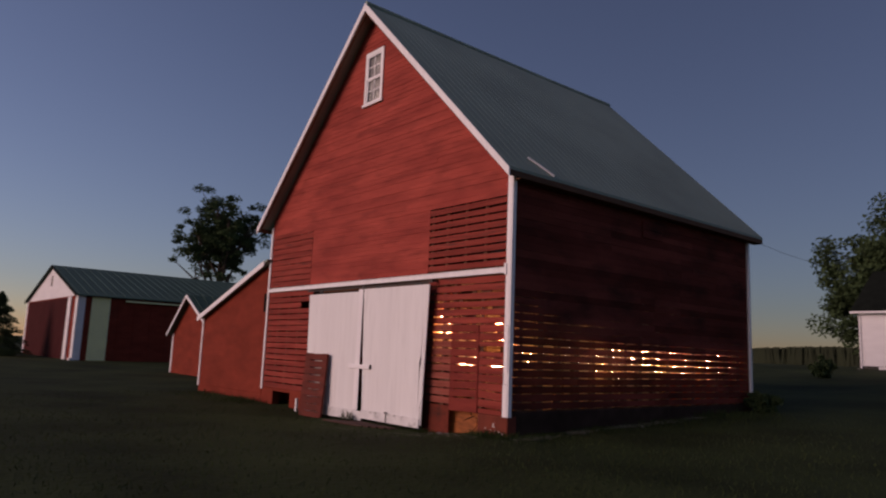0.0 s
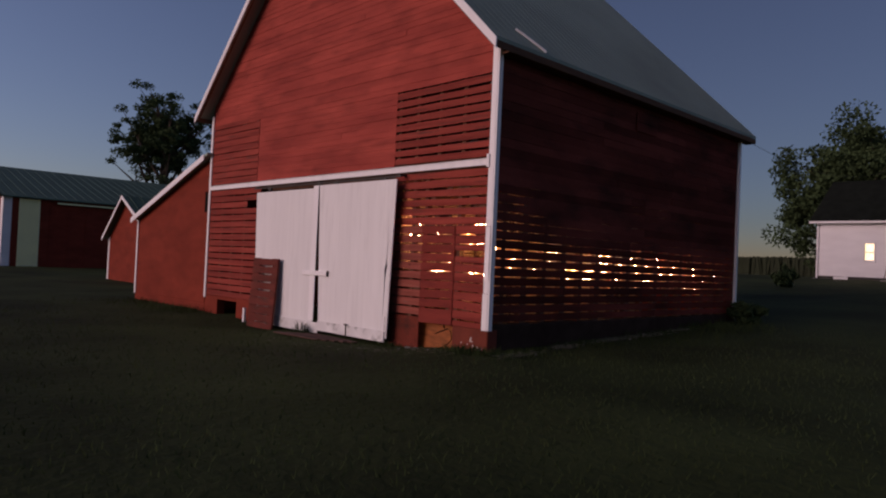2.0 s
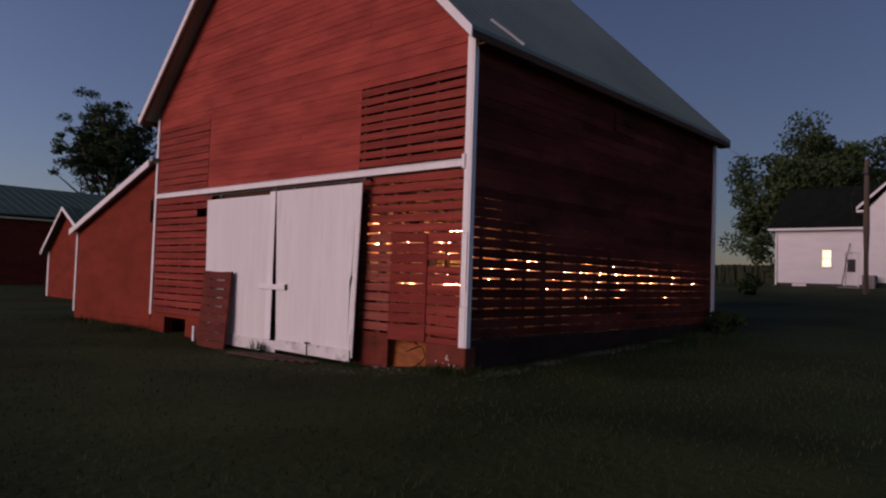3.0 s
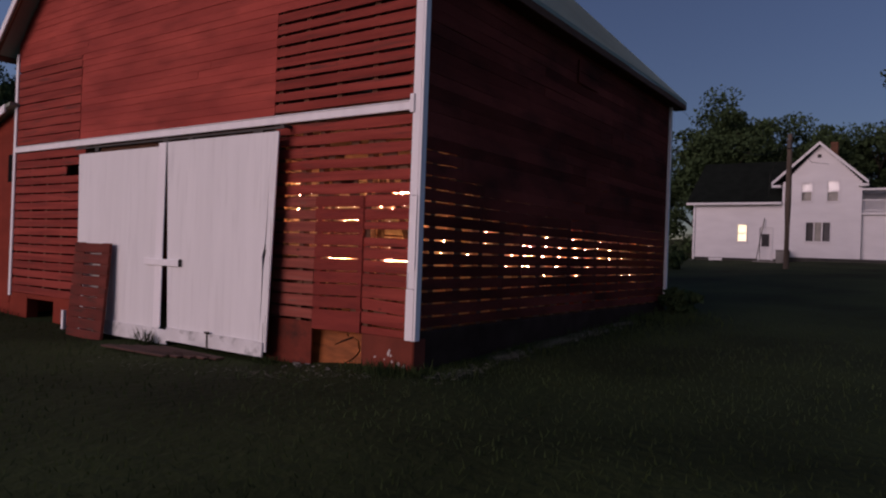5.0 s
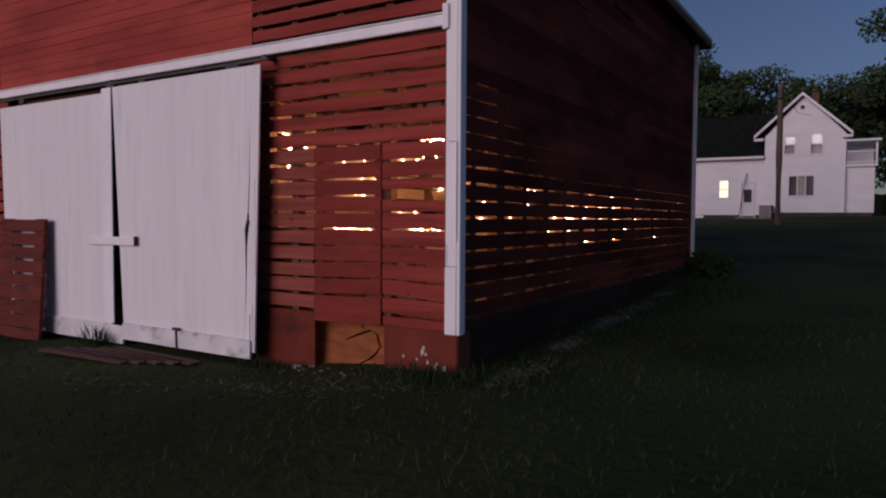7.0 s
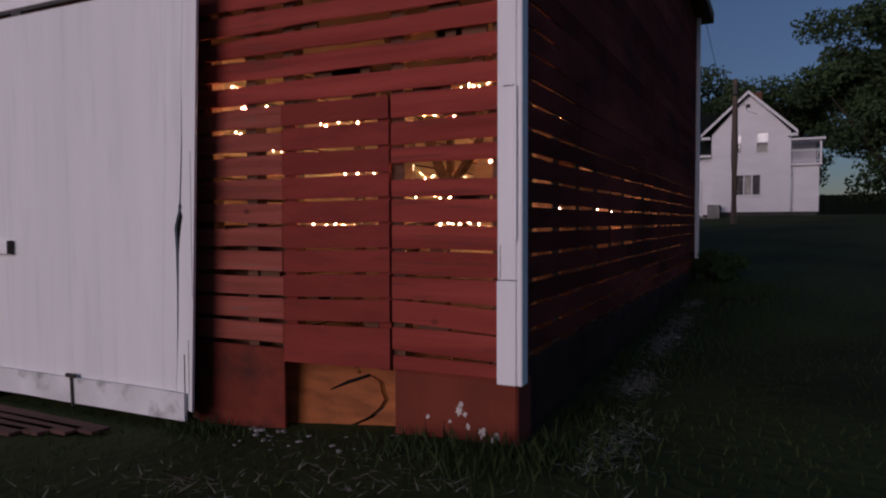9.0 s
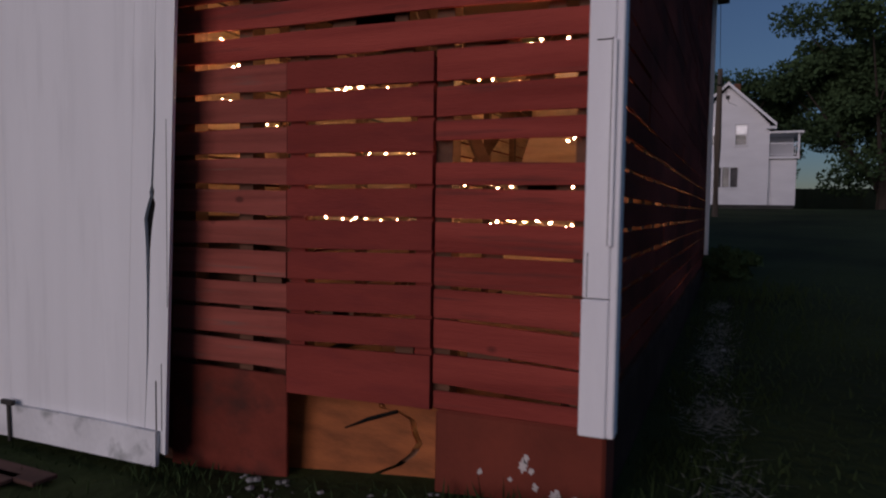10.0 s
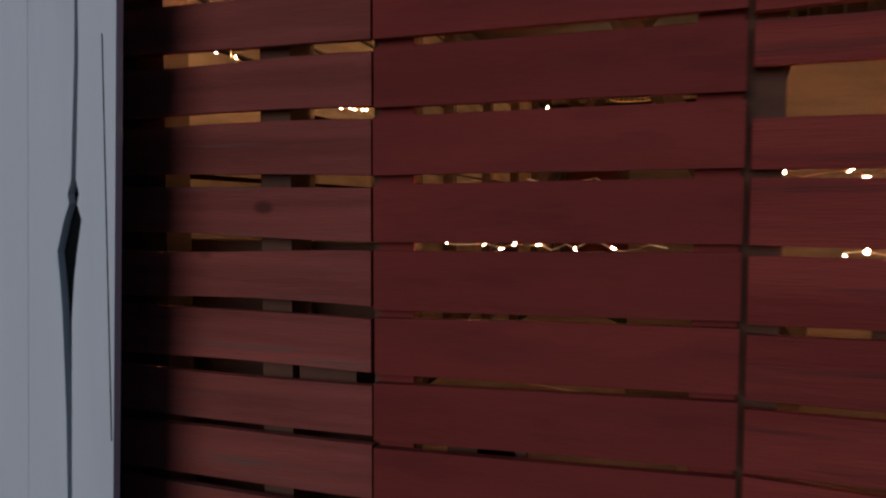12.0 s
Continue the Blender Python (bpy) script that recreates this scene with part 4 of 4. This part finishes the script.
def tree(name, base, height, radius, crown_from, seed, label, leaves=9000, size=0.32, squash=1.0, limbs=9, gap=0.35, lean=(0, 0), clumps_n=150, puff=(0.11, 0.23)):
    r = random.Random(seed)
    rs = np.random.RandomState(seed)
    base = Vector(base)
    t = thing(name, base, label, "tree")
    bm = bmesh.new()
    th = height * 0.62
    tube(bm, [base + Vector((0, 0, -0.3)), base + Vector((0.05, 0, th * 0.35)), base + Vector((lean[0] * 0.4, lean[1] * 0.4, th * 0.7)), base + Vector((lean[0], lean[1], th * 1.25))], [height * 0.028, height * 0.022, height * 0.016, height * 0.004], 8)
    centres = []
    for i in range(limbs):
        a = 2 * math.pi * i / limbs + r.uniform(-0.3, 0.3)
        z0 = height * (crown_from * 0.75 + (0.55 - crown_from * 0.5) * r.random())
        f = r.uniform(0.55, 1.0)
        tip = base + Vector((math.cos(a) * radius * f * 0.85, math.sin(a) * radius * f * 0.85, z0 + (height - z0) * r.uniform(0.25, 0.75)))
        st = base + Vector((0, 0, z0))
        md = st.lerp(tip, 0.5) + Vector((0, 0, r.uniform(-0.2, 0.7)))
        tube(bm, [st, md, tip], [height * 0.011, height * 0.006, height * 0.0015], 5)
        centres.append(tip)
        for _ in range(3):
            t2 = md.lerp(tip, r.random()) + Vector((r.uniform(-1, 1), r.uniform(-1, 1), r.uniform(-0.2, 1))) * radius * 0.38
            tube(bm, [md, (md + t2) / 2 + Vector((0, 0, 0.1)), t2], [height * 0.005, height * 0.003, height * 0.001], 4)
            centres.append(t2)
    part("trunk", bm, BARK, t)
    # clumps over the crown, denser at the shell, and leaves in each
    cz = height * (crown_from + 1) / 2
    hz = height * (1 - crown_from) / 2 * squash
    clumps = [Vector(c) for c in centres]
    while len(clumps) < clumps_n:
        v = Vector((r.gauss(0, 1), r.gauss(0, 1), r.gauss(0, 1))).normalized() * r.uniform(gap, 1.0)
        wob = 0.78 + 0.5 * noise.noise(v * 2.1 + Vector((seed, 0, 0)))
        clumps.append(base + Vector((v.x * radius * wob + lean[0], v.y * radius * wob + lean[1], cz + v.z * hz * wob)))
    per = leaves // len(clumps)
    V, F = [], []
    for c in clumps:
        cr = radius * r.uniform(*puff)
        p = rs.normal(0, 1, (per, 3))
        p = p / np.linalg.norm(p, axis=1)[:, None] * (rs.rand(per, 1) ** 0.45) * cr * np.array([1.15, 1.15, 0.75]) + np.array(c)
        u = rs.normal(0, 1, (per, 3))
        u /= np.linalg.norm(u, axis=1)[:, None]
        w = np.cross(u, rs.normal(0, 1, (per, 3)))
        w /= np.linalg.norm(w, axis=1)[:, None]
        s = size * rs.uniform(0.6, 1.3, (per, 1))
        V.append(np.stack([p - u * s, p - w * s * 0.5, p + u * s, p + w * s * 0.5], 1).reshape(-1, 3))
    allv = np.concatenate(V)
    q = np.arange(len(allv)).reshape(-1, 4)
    raw("crown", allv.tolist(), q.tolist(), LEAF, t)
    return t


def conifer(base, height, radius, seed):
    """A spire of drooping sprays round a straight stem."""
    rs = np.random.RandomState(seed)
    base = Vector(base)
    t = thing("conifer", base, "dark pointed evergreen by the machine shed", "tree")
    bm = bmesh.new()
    tube(bm, [base, base + Vector((0, 0, height * 0.5)), base + Vector((0.03, 0, height))], [0.14, 0.08, 0.015], 7)
    part("trunk", bm, BARK, t)
    n = 16000
    f = rs.rand(n) ** 1.5
    z = 0.15 + f * (height - 0.1)
    tier = 0.72 + 0.28 * np.sin(z * 9 + rs.normal(0, 0.5, n))
    r = radius * (1 - f) ** 0.85 * tier * rs.rand(n) ** 0.4 + 0.03
    a = rs.uniform(0, 2 * np.pi, n)
    p = np.stack([np.cos(a) * r, np.sin(a) * r, z - r * 0.25], 1) + np.array(base)
    out = np.stack([np.cos(a), np.sin(a), -0.35 + 0 * a], 1)
    w = np.stack([-np.sin(a), np.cos(a), rs.normal(0, 0.4, n)], 1)
    s = rs.uniform(0.06, 0.14, (n, 1))
    v = np.stack([p - out * s, p - w * s * 0.4, p + out * s, p + w * s * 0.4], 1).reshape(-1, 3)
    raw("crown", v.tolist(), np.arange(len(v)).reshape(-1, 4).tolist(), LEAF, t)


def plant_trees():
    tree("tree", (32.0, 80.0, 0.4), 20.6, 6.6, 0.34, 11, "tall broad-leaved tree with an open crown behind the shed", 26000, 0.17, 1.0, 16, 0.30, (0, 0), 300, (0.06, 0.13))
    tree("tree", (62.0, 18.2, 1.6), 13.9, 6.4, 0.03, 12, "full leafy tree standing behind the house annex", 42000, 0.18)
    tree("tree", (64.0, 13.0, 1.6), 11.6, 5.5, 0.05, 13, "full leafy tree standing behind the house annex", 32000, 0.18)
    tree("tree", (62.0, -0.5, 1.8), 16.2, 9.0, 0.03, 14, "large dark broad-leaved tree beside the house", 80000, 0.185, 1.12, 11, 0.1)
    tree("tree", (72.0, 8.2, 2.3), 11.6, 6.0, 0.2, 15, "dark broad-leaved tree behind the house roof", 24000, 0.19)
    conifer((7.6, 60.5, 0.3), 4.7, 2.9, 16)


plant_trees()


def bush(base, r, h, seed, label):
    rs = np.random.RandomState(seed)
    n = 1800
    p = rs.normal(0, 1, (n, 3))
    p = p / np.linalg.norm(p, axis=1)[:, None] * (rs.rand(n, 1) ** 0.4)
    sprig = rs.normal(0, 1, (26, 3))
    sprig = sprig / np.linalg.norm(sprig, axis=1)[:, None] * rs.uniform(0.45, 1.05, (26, 1))
    p = p * rs.uniform(0.15, 0.38, (n, 1)) + sprig[rs.randint(0, 26, n)]
    p = p * np.array([r, r, h * 0.5]) + np.array(base) + np.array([0, 0, h * 0.5])
    p[:, 2] = np.maximum(p[:, 2], base[2] + 0.02)
    u = rs.normal(0, 1, (n, 3)); u /= np.linalg.norm(u, axis=1)[:, None]
    w = np.cross(u, rs.normal(0, 1, (n, 3))); w /= np.linalg.norm(w, axis=1)[:, None]
    s = 0.09 * rs.uniform(0.6, 1.4, (n, 1))
    v = np.stack([p - u * s, p - w * s * 0.5, p + u * s, p + w * s * 0.5], 1).reshape(-1, 3)
    ob = raw("bush", v.tolist(), np.arange(len(v)).reshape(-1, 4).tolist(), LEAF)
    tagged(ob, label, "bush")


bush((36.0, 14.15, ground_z(36, 14.15) - 0.05), 0.62, 1.05, 21, "low dark bush on the lawn by the annex")
bush((46.9, 10.9, ground_z(46.9, 10.9) - 0.05), 0.22, 0.7, 22, "small shrub at the house corner")


def utility_box():
    x, y = 46.8, 11.05
    g = ground_z(x, y)
    t = thing("utility_box", (x, y, g), "grey metal utility box on the lawn by the house", "utility box")
    box("cabinet", (x - 0.3, y - 0.32, g - 0.05), (x + 0.3, y + 0.32, g + 0.68), CONCRETE, t, "", 0.03)
    box("lid", (x - 0.33, y - 0.35, g + 0.68), (x + 0.33, y + 0.35, g + 0.73), CONCRETE, t, "", 0.015)


utility_box()


def cornfield():
    rs = np.random.RandomState(5)
    V = []
    for x, y0, y1, n in ((95, -120, 160, 15000), (99, -120, 160, 6000)):
        y = rs.uniform(y0, y1, n)
        xx = x + rs.uniform(-2, 2, n)
        z = np.array([ground_z(a, b) for a, b in zip(xx, y)])
        h = rs.uniform(2.1, 2.5, n)
        a = rs.uniform(-0.35, 0.35, n)
        V.append(np.stack([np.stack([xx, y - 0.22, z], 1), np.stack([xx, y + 0.22, z], 1), np.stack([xx, y + 0.12 + a, z + h], 1), np.stack([xx, y - 0.12 + a, z + h], 1)], 1).reshape(-1, 3))
    v = np.concatenate(V)
    ob = raw("cornfield", v.tolist(), np.arange(len(v)).reshape(-1, 4).tolist(), CORN)
    tagged(ob, "dark standing corn at the edge of the lawn", "cornfield", kind="stuff")


cornfield()

# ---- things by the barn ----
def leaning_panel():
    t = thing("slatted_panel", (8.3, 15.7, 0.1), "red slatted panel leaning against the white door", "panel")
    ax = Vector((0.11, 0.0, 1.60)).normalized()
    o = Vector((8.37, 15.04, 0.09))
    side = Vector((0, 1, 0))
    nrm = side.cross(ax).normalized()
    m = Matrix((side, ax, nrm)).transposed().to_4x4()
    m.translation = o
    for u, w in ((0.0, 0.26), (0.80, 0.27)):
        bm = bmesh.new()
        add_box(bm, (u, 0, 0.003), (u + w, 1.63, 0.03), 0.004, m)
        part("stile", bm, PANELRED, t)
    for k in range(9):
        bm = bmesh.new()
        add_box(bm, (0.0, 0.01 + 0.182 * k, -0.02), (1.08, (0.179 if k < 4 else 0.163) + 0.182 * k, 0.0), 0.004, m)
        part("slat", bm, PANELRED, t)


leaning_panel()


def ground_board():
    t = thing("fallen_panel", (8.0, 12.9, 0.22), "weathered brown boards lying on the grass before the doors", "panel")
    for k in range(5):
        bm = bmesh.new()
        add_box(bm, (7.68 + 0.155 * k, 12.15, 0.225), (7.825 + 0.155 * k, 13.6, 0.25), 0.005, Matrix.Translation((0, 0, 0)) @ Matrix.Rotation(0.02 * (k - 2), 4, "Z"))
        part("plank", bm, mat_brown, t)


mat_brown = mat("weathered_brown_board", (0.085, 0.043, 0.033), 0.85, 0.35, 2.5, (3, 1, 1), 30, 0.4, rnd=0.2)
ground_board()


def stake():
    ob = box("stake", (FX - 0.25, 16.62, 0.0), (FX - 0.19, 16.69, 0.50), WHITE, None, "", 0.005)
    tagged(ob, "short white stake standing in the grass", "stake")


stake()


bush((18.1, 8.58, ground_z(18.1, 8.58) - 0.03), 0.40, 0.55, 23, "low dark bush at the far corner of the barn")


def string_lights():
    """Warm fairy lights swagged through the crib, one string after the other; two hidden ones only add glow."""
    bm = bmesh.new()
    bmesh.ops.create_icosphere(bm, subdivisions=1, radius=0.0014)
    bmesh.ops.scale(bm, vec=(1, 1, 5.0), verts=bm.verts)
    bulb = bpy.data.meshes.new("bulb")
    bm.to_mesh(bulb)
    bm.free()
    bulb.materials.append(BULB)
    r = random.Random(3)
    # (start, end, dips, sag, jitter, bulb spacing, share of lit bulbs)
    runs = [((8.95, 11.40, 2.66), (8.95, 10.98, 2.64), 1, 0.02, 0.012, 0.07, 0.8), ((8.96, 11.22, 2.50), (8.96, 10.98, 2.48), 2, 0.03, 0.022, 0.022, 0.9),
            ((8.96, 10.86, 2.52), (8.96, 10.68, 2.51), 1, 0.01, 0.01, 0.08, 0.9), ((8.96, 11.24, 2.31), (8.96, 10.98, 2.30), 2, 0.02, 0.016, 0.035, 0.9),
            ((8.95, 9.62, 2.49), (8.95, 9.20, 2.49), 3, 0.025, 0.018, 0.035, 0.75), ((8.95, 10.52, 2.325), (8.95, 10.06, 2.325), 3, 0.012, 0.012, 0.10, 0.6),
            ((8.95, 9.82, 2.33), (8.95, 9.32, 2.325), 3, 0.025, 0.016, 0.09, 0.7), ((8.98, 9.30, 2.08), (8.98, 9.18, 1.96), 1, 0.01, 0.02, 0.03, 0.8),
            ((8.95, 10.30, 1.98), (8.95, 10.05, 1.975), 1, 0.008, 0.008, 0.12, 0.9), ((8.95, 10.36, 1.81), (8.95, 10.06, 1.807), 2, 0.01, 0.008, 0.07, 0.6),
            ((8.95, 9.82, 1.815), (8.95, 9.22, 1.808), 3, 0.01, 0.010, 0.10, 0.6), ((8.95, 10.56, 1.645), (8.95, 10.02, 1.647), 3, 0.01, 0.008, 0.10, 0.6),
            # The runs at y 11.5 are hidden extras that light the inner boards.
            ((8.95, 9.64, 1.645), (8.95, 9.20, 1.645), 4, 0.012, 0.014, 0.045, 0.7), ((9.2, 11.5, 2.35), (13.6, 11.5, 2.30), 6, 0.12, 0.02, 0.12, 0.9), ((9.5, 11.5, 2.80), (12.6, 11.5, 2.75), 4, 0.10, 0.02, 0.14, 0.8),
            ((16.15, 9.16, 2.90), (16.2, 9.16, 2.06), 1, 0.0, 0.008, 0.10, 0.55)]
    for z, x0, x1, share in ((2.226, 8.98, 9.6, 0.8), (2.071, 9.05, 17.9, 0.50), (1.916, 9.3, 18.0, 0.62), (1.761, 9.0, 17.8, 0.62), (1.606, 10.0, 17.9, 0.42), (1.451, 12.4, 17.2, 0.30), (0.985, 9.2, 11.5, 0.12)):
        runs.append(((x0, 9.17, z), (x1, 9.17, z), 12, 0.004, 0.005, 0.19, share))
    for a, b, dips, sag, jit, gap, share in runs:
        a, b = Vector(a), Vector(b)
        t = thing("string_lights", a.lerp(b, 0.5), "warm white fairy lights in the crib; two hidden strings are added for glow", "fairy lights", "fairy lights in the crib")
        n = max(8, int((b - a).length / 0.03))
        pts = []
        for i in range(n + 1):
            p = a.lerp(b, i / n)
            p.z -= sag * abs(math.sin(math.pi * i / n * dips)) ** 0.8
            pts.append(p + Vector((r.uniform(-1, 1), r.uniform(-1, 1), r.uniform(-1, 1))) * jit)
        bm = bmesh.new()
        tube(bm, pts, 0.0022, 3)
        part("wire", bm, COPPER, t)
        d = 0.0
        while d < (b - a).length:
            if r.random() < share:
                p = pts[min(n, int(d / (b - a).length * n + 0.5))]
                ob = link("bulb", bulb, None, t)
                ob.location = p + Vector((r.uniform(-0.4, 0.4), r.uniform(-0.4, 0.4), r.uniform(-0.5, 0.5))) * jit
                ob.rotation_euler = (r.uniform(0, 3.1), r.uniform(0, 3.1), 0) if jit > 0.006 else (0, radians(90), 0)
                if jit < 0.006:
                    ob.scale = (2.3, 2.3, 0.9)
            d += gap * r.uniform(0.5, 1.5) * (0.6 if jit > 0.006 else 1.0)


string_lights()


def chandelier():
    """A small glass chandelier that hangs from the loft."""
    x, y, z = 14.5, 10.45, 2.85
    t = thing("chandelier", (x, y, z), "small lighted glass chandelier hanging from the loft", "chandelier")
    bm = bmesh.new()
    tube(bm, [(x, y, 3.34), (x, y, z + 0.28)], 0.008, 5)
    part("chain", bm, IRON, t)
    for r, h in ((0.23, 0.0), (0.17, 0.13), (0.10, 0.27)):
        bm = bmesh.new()
        ring = [(x + math.cos(a) * r, y + math.sin(a) * r, z + h) for a in [k * math.pi / 8 for k in range(17)]]
        tube(bm, ring, 0.008, 4)
        part("ring", bm, COPPER, t)
    bm = bmesh.new()
    for k in range(24):
        a = k * math.pi / 12
        tube(bm, [(x + math.cos(a) * 0.23, y + math.sin(a) * 0.23, z), (x + math.cos(a) * 0.10, y + math.sin(a) * 0.10, z + 0.27)], 0.004, 3)
    part("strands", bm, COPPER, t)
    for k in range(8):
        a = k * math.pi / 4
        bm = bmesh.new()
        bmesh.ops.create_icosphere(bm, subdivisions=1, radius=0.012, matrix=Matrix.Translation((x + math.cos(a) * 0.12, y + math.sin(a) * 0.12, z + 0.08)))
        part("bulb", bm, BULB, t)


chandelier()


def weeds():
    rs = np.random.RandomState(9)
    V = []
    spots = [(8.5, 9.3, 0.40, 0.15, 90), (8.55, 9.62, 0.3, 0.13, 50), (8.5, 9.05, 0.40, 0.17, 100), (8.75, 8.75, 0.50, 0.14, 150), (9.6, 8.75, 0.45, 0.09, 300), (11.0, 8.8, 0.7, 0.12, 260), (8.45, 13.9, 0.22, 0.26, 50), (8.6, 11.3, 0.25, 0.10, 70), (8.5, 19.5, 1.2, 0.16, 350), (8.6, 22.0, 1.6, 0.16, 350), (13.5, 8.75, 1.5, 0.14, 400), (16, 8.6, 1.2, 0.2, 400)]
    for x, y, r, h, n in spots:
        n = int(n * 1.9)
        p = np.stack([x + rs.normal(0, r * 0.5, n), y + rs.normal(0, r * 0.5, n)], 1)
        inside = (p[:, 0] > FX - 0.1) & (p[:, 1] > SY - 0.1)
        p = p[~inside]
        for a, b in p:
            z = ground_z(a, b) - 0.02
            hh = h * rs.uniform(0.35, 1.2)
            d = rs.uniform(-0.5, 0.5, 2) * hh
            an = rs.uniform(0, math.pi)
            w = np.array([math.cos(an), math.sin(an), 0]) * 0.0038
            q = np.array([a, b, z])
            m = q + np.array([d[0] * 0.4, d[1] * 0.4, hh * 0.6])
            e = q + np.array([d[0], d[1], hh])
            V += [q - w * 0.6, q + w * 0.6, m + w * 1.4, e, m - w * 1.4]
    v = np.array(V)
    ob = raw("weeds", v.tolist(), np.arange(len(v)).reshape(-1, 5).tolist(), BLADE)
    tagged(ob, "straggling weeds along the foot of the walls", "weeds", kind="stuff")


weeds()


def straw():
    rs = np.random.RandomState(19)
    V = []
    for x, y, a, b, n in ((9.0, 8.5, 0.5, 0.12, 260), (10.4, 8.62, 0.4, 0.10, 380), (11.9, 8.68, 0.6, 0.10, 460), (13.2, 8.66, 0.6, 0.1, 420), (14.8, 8.7, 0.5, 0.1, 300), (7.6, 10.4, 0.25, 0.6, 90), (8.0, 9.6, 0.3, 0.4, 90), (7.2, 12.0, 0.2, 0.7, 50)):
        for _ in range(n):
            px, py = x + rs.normal(0, a * 0.6), y + rs.normal(0, b * 0.8)
            if px > FX - 0.08 and py > SY - 0.08:
                continue
            an, ln = rs.uniform(0, 6.28), rs.uniform(0.04, 0.13)
            d = np.array([math.cos(an), math.sin(an), rs.uniform(0.0, 0.35)]) * ln
            q = np.array([px, py, ground_z(px, py) + rs.uniform(0.015, 0.05)])
            w = np.array([-math.sin(an), math.cos(an), 0]) * 0.004
            V += [q - w, q + w, q + d]
    v = np.array(V)
    ob = raw("straw", v.tolist(), np.arange(len(v)).reshape(-1, 3).tolist(), STRAW)
    tagged(ob, "dry pale straw and dead grass near the wall", "straw", kind="stuff")


STRAW = mat("dry_straw", (0.24, 0.23, 0.18), 0.9, 0.3, 3, bump=0)
straw()


def stones():
    r = random.Random(12)
    for i in range(150):
        if i < 90:
            x, y = 8.74 - 0.42 * r.random() ** 1.6, r.uniform(9.5, 10.95)
        else:
            x, y = r.uniform(9.6, 14.5), r.gauss(8.67, 0.05)
        s = r.choice((0.006, 0.008, 0.010, 0.014, 0.024))
        bm = bmesh.new()
        bmesh.ops.create_icosphere(bm, subdivisions=1, radius=s)
        for v in bm.verts:
            v.co *= 1 + 0.9 * noise.noise(v.co * 30 + Vector((i, 0, 0)))
            v.co.z *= 0.5
        bmesh.ops.translate(bm, verts=bm.verts, vec=(x, y, ground_z(x, y) + s * 0.25))
        ob = part("stone", bm, STONE)
        tagged(ob, "small pale stone in the grass at the wall", "stone", "stones at the wall")


stones()


def grass():
    rs = np.random.RandomState(4)
    n = 90000
    u = rs.rand(n)
    x = -4 + 24 * rs.rand(n)
    y = -6 + 30 * rs.rand(n)
    keep = ~((x > FX - 0.03) & (y > SY - 0.05))
    cx = np.clip((x * 0.62 + y * 0.78), 0, 13)
    d = np.hypot(x - cx * 0.60, y - cx * 0.78)
    keep &= rs.rand(n) < np.clip(1.2 - d / 14, 0.15, 1)
    x, y = x[keep], y[keep]
    n = len(x)
    z = np.array([ground_z(a, b) + 0.03 * noise.noise((a * 0.5, b * 0.5, 0)) for a, b in zip(x, y)]) - 0.01
    h = rs.uniform(0.03, 0.085, n)
    an = rs.uniform(0, 2 * np.pi, n)
    wx, wy = np.cos(an) * 0.006, np.sin(an) * 0.006
    lx, ly = rs.normal(0, 0.03, n), rs.normal(0, 0.03, n)
    v = np.stack([np.stack([x - wx, y - wy, z], 1), np.stack([x + wx, y + wy, z], 1), np.stack([x + lx, y + ly, z + h], 1)], 1).reshape(-1, 3)
    me = bpy.data.meshes.new("grass")
    me.from_pydata(v.tolist(), [], np.arange(len(v)).reshape(-1, 3).tolist())
    ob = link("grass", me, BLADE)
    tagged(ob, "short dark grass blades of the lawn", "grass", kind="stuff")


grass()
